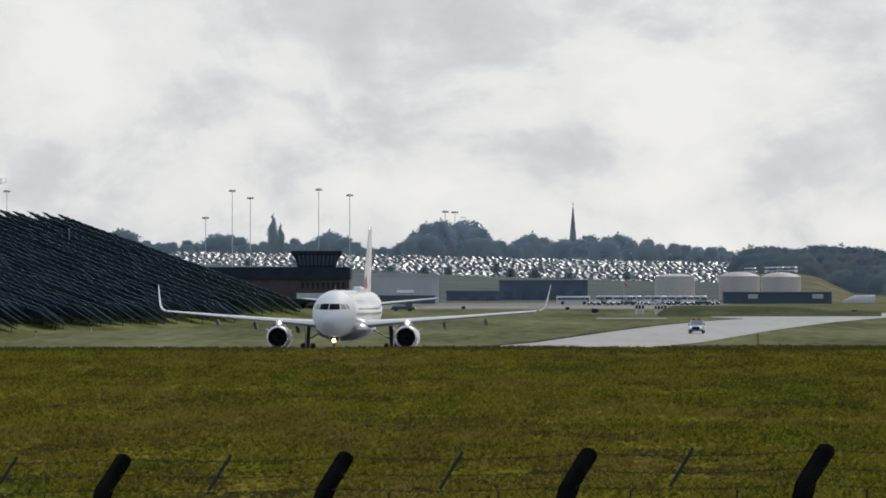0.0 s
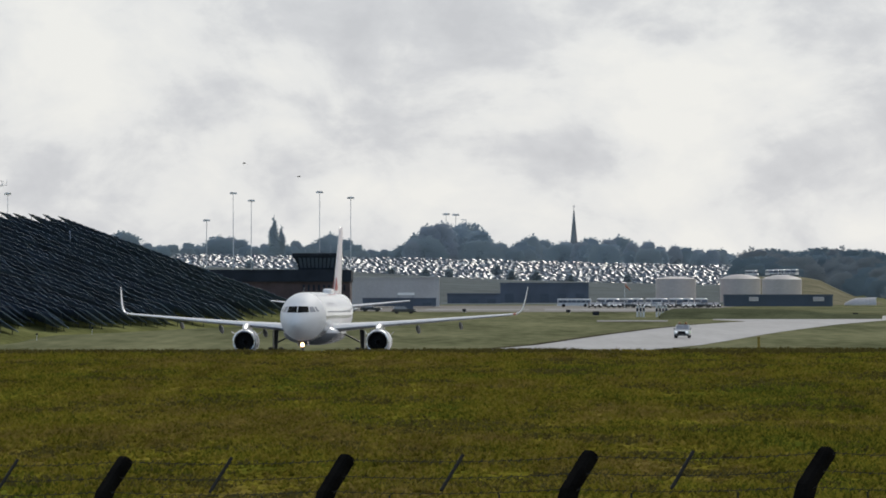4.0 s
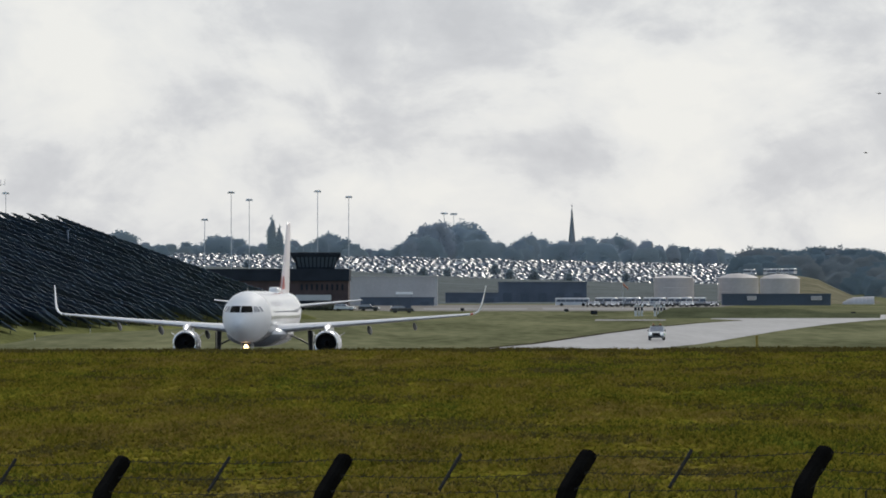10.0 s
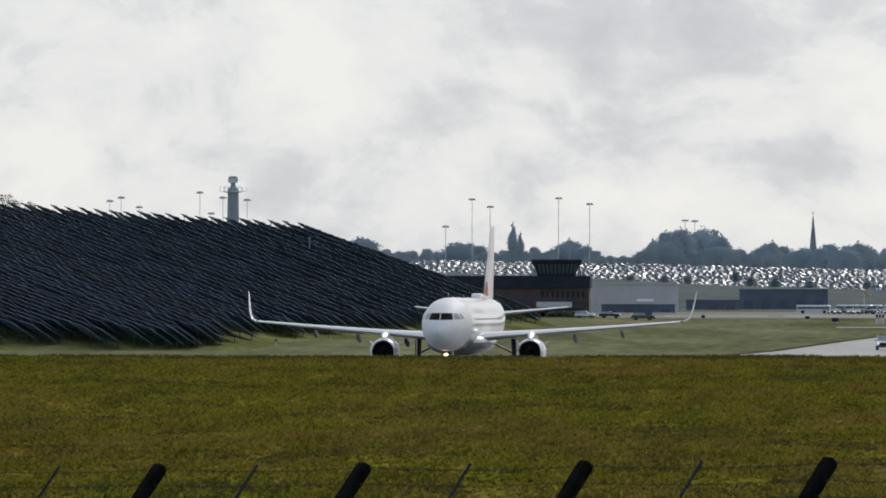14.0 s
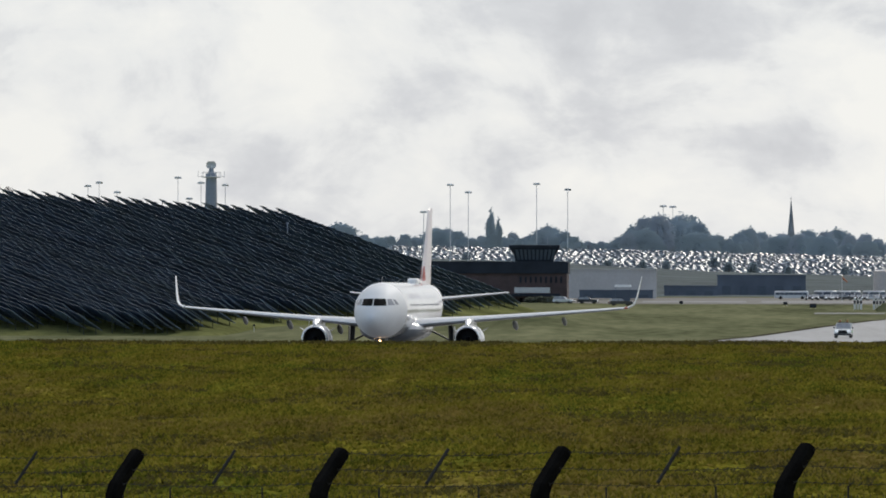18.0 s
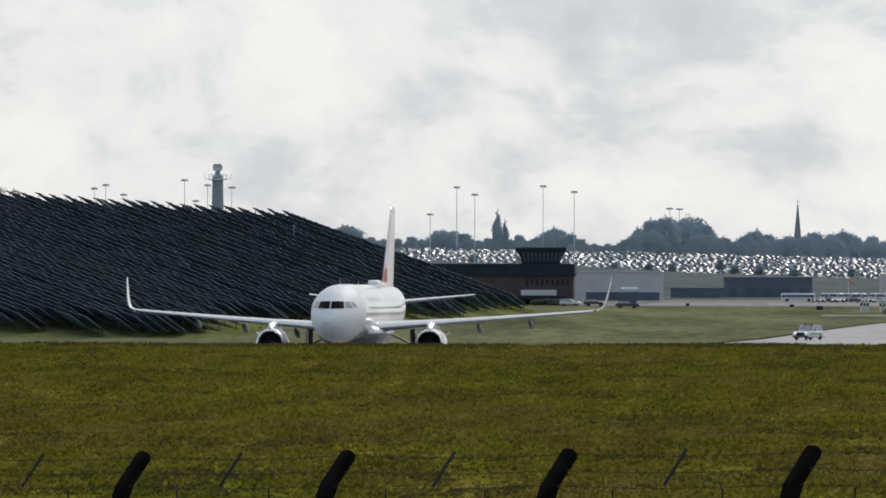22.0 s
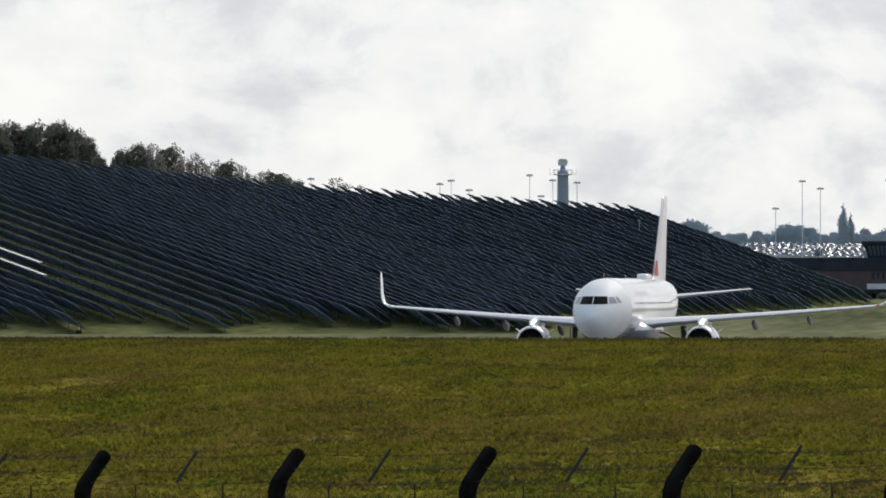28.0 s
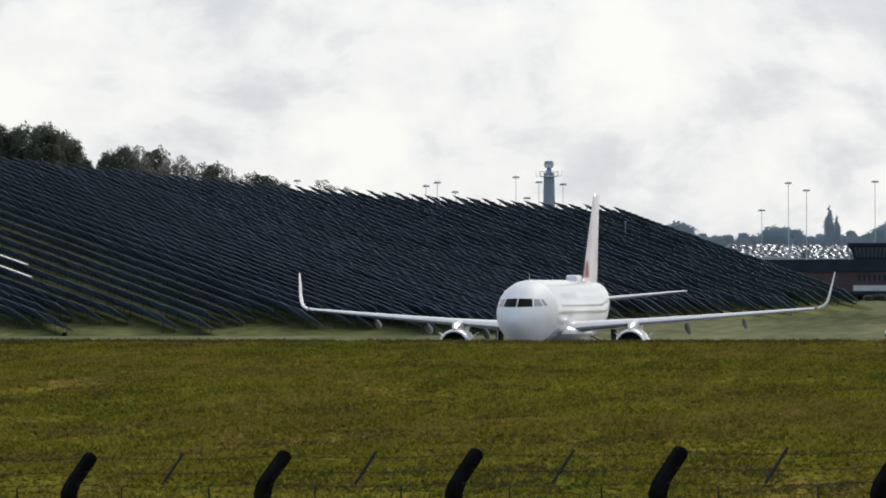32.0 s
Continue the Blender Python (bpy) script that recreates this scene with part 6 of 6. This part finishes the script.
# ---------------------------------------------------------------- rough grass of the near field
def tufts():
    rng = np.random.default_rng(8)
    n = 150000
    y = 112 + (306 - 112) * rng.random(n) ** 0.8
    u = rng.uniform(-1120, 1640, n)
    x = (u - 784) / F * y
    z = np.array([ground_z(a, b) for a, b in zip(x, y)])
    lump = np.array([noise.noise((a * 0.35, b * 0.12, 1.7)) for a, b in zip(x, y)])
    keep = lump + rng.normal(size=n) * 0.4 > -0.45
    x, y, z, lump = x[keep], y[keep], z[keep], lump[keep]
    n = len(x)
    h = (0.04 + 0.07 * rng.random(n)) * (1 + 0.5 * lump)
    w = 0.035 + 0.08 * rng.random(n)
    vs = np.zeros((n, 9, 3))
    for k in range(3):
        a = rng.uniform(0, math.pi, n)
        lean = rng.normal(size=(n, 2)) * 0.07
        dx, dy = np.cos(a) * w, np.sin(a) * w
        vs[:, 3 * k] = np.stack([x - dx, y - dy, z - 0.02], 1)
        vs[:, 3 * k + 1] = np.stack([x + dx, y + dy, z - 0.02], 1)
        vs[:, 3 * k + 2] = np.stack([x + lean[:, 0], y + lean[:, 1], z + h * rng.uniform(0.7, 1.2, n)], 1)
    me = bpy.data.meshes.new("grass_tufts")
    me.vertices.add(n * 9)
    me.vertices.foreach_set("co", vs.reshape(-1))
    me.loops.add(n * 9)
    me.loops.foreach_set("vertex_index", np.arange(n * 9))
    me.polygons.add(n * 3)
    me.polygons.foreach_set("loop_start", np.arange(n * 3) * 3)
    me.update(calc_edges=True)
    me.materials.append(M["tuft"])
    ob = put("grass_tufts", me)
    tagged(ob, "rough olive and yellow grass tufts", "grass", kind="stuff")


tufts()


def crest_grass():
    """Longer brown dead grass along the crest; drawn-out dark drifts on the near field paint in shaded streaks."""
    rng = np.random.default_rng(18)
    n = 100000
    y = np.where(rng.random(n) < 0.28, rng.uniform(288, 309, n), rng.uniform(125, 290, n))
    x = (rng.uniform(-1120, 1640, n) - 784) / F * y
    drift = np.array([noise.noise((a * 0.30, b * 0.13, 7.7)) + 0.6 * noise.noise((a * 0.9, b * 0.30, 3.1)) for a, b in zip(x, y)])
    keep = drift + rng.normal(size=n) * 0.06 > np.where(y > 287, -0.05, 0.22)
    x, y = x[keep], y[keep]
    n = len(x)
    z = np.array([ground_z(a, b) for a, b in zip(x, y)])
    h = np.where(y > 287, 0.07 + 0.13 * rng.random(n) ** 2, 0.05 + 0.06 * rng.random(n))
    vs = np.zeros((n, 9, 3))
    for k in range(3):
        a = rng.uniform(0, math.pi, n)
        w = np.where(y > 287, 0.05, 0.03) + 0.06 * rng.random(n)
        lean = rng.normal(size=(n, 2)) * 0.09
        vs[:, 3 * k] = np.stack([x - np.cos(a) * w, y - np.sin(a) * w, z - 0.02], 1)
        vs[:, 3 * k + 1] = np.stack([x + np.cos(a) * w, y + np.sin(a) * w, z - 0.02], 1)
        vs[:, 3 * k + 2] = np.stack([x + lean[:, 0], y + lean[:, 1], z + h * rng.uniform(0.7, 1.2, n)], 1)
    me = mesh_from("dead_grass", vs.reshape(-1, 3), np.arange(n * 9).reshape(-1, 3), M["dead_grass"])
    tagged(put("dead_grass", me), "brown dead grass on the crest, dark drifts standing in for shaded streaks", "grass", kind="stuff")


M["dead_grass"] = mat("dead_grass", (0.085, 0.068, 0.026), 1.0, var=0.45, scale=0.4, fine=3.0, tint=(0.110, 0.096, 0.030), spec=0.0, island=0.6, through_light=0.25)
crest_grass()


# ---------------------------------------------------------------- what moves
def motions():
    rows = []
    for i in range(33):
        t = float(i)
        d = 606 - 5.8 * t + 0.0173 * t * t - 12.0
        x = -0.0016961 * t * t - 0.583143 * t - 9.97 - 0.13
        rows.append((t, pose(x, d, 0.05, 0, 0, -(5.0 + 0.5 * math.exp(-t / 8)))))
    walk(PLANE, rows)
    track = [(0, 34.3, 916, -6), (2, 32.9, 902, -6), (6, 29.4, 869, -5), (10, 26.8, 846, -4), (12, 25.8, 836, -4), (16, 22.6, 800, -3), (18, 21.2, 788, -4), (19, 20.6, 786, -8), (20, 19.8, 788, -13), (21, 18.4, 790, -18), (22, 16.4, 790, -23), (23, 13.9, 786, -27), (24, 11.3, 780, -30), (26, 6.0, 768, -33), (28, 0.5, 752, -35), (32, -10.0, 722, -36)]
    walk(CAR, [(t, pose(x, y, ground_z(x, y) + 0.06, 0, 0, a)) for t, x, y, a in track])
    for ob, pts in ((BIRD_A, [(0, -37.7, 15.0), (2, -24.9, 14.4), (2.5, -21.7, 14.1), (3, -18.4, 13.6), (3.5, -15.0, 13.1), (4.5, -8.6, 13.9), (5.5, -2.1, 14.9), (6, 0.8, 14.8), (7, 6.9, 14.4), (8, 13.3, 14.8), (9, 19.1, 15.5), (9.5, 22.0, 15.2), (10, 25.0, 13.9), (12, 37, 13.5), (32, 157, 14)]), (BIRD_B, [(0, -33.8, 13.6), (1.5, -24.2, 13.0), (2, -21.4, 12.6), (2.5, -18.2, 12.4), (3, -14.9, 12.4), (3.5, -11.7, 12.2), (4.5, -5.4, 13.2), (5.5, 0.8, 14.2), (6, 3.4, 14.7), (7, 8.7, 15.3), (8, 14.0, 15.8), (9, 19.8, 16.1), (9.5, 22.9, 16.8), (10, 25.8, 17.4), (12, 37.5, 18), (32, 160, 19)])):
        walk(ob, [(t, pose(x, 400, z, 0, 0, 84)) for t, x, z in pts])


motions()
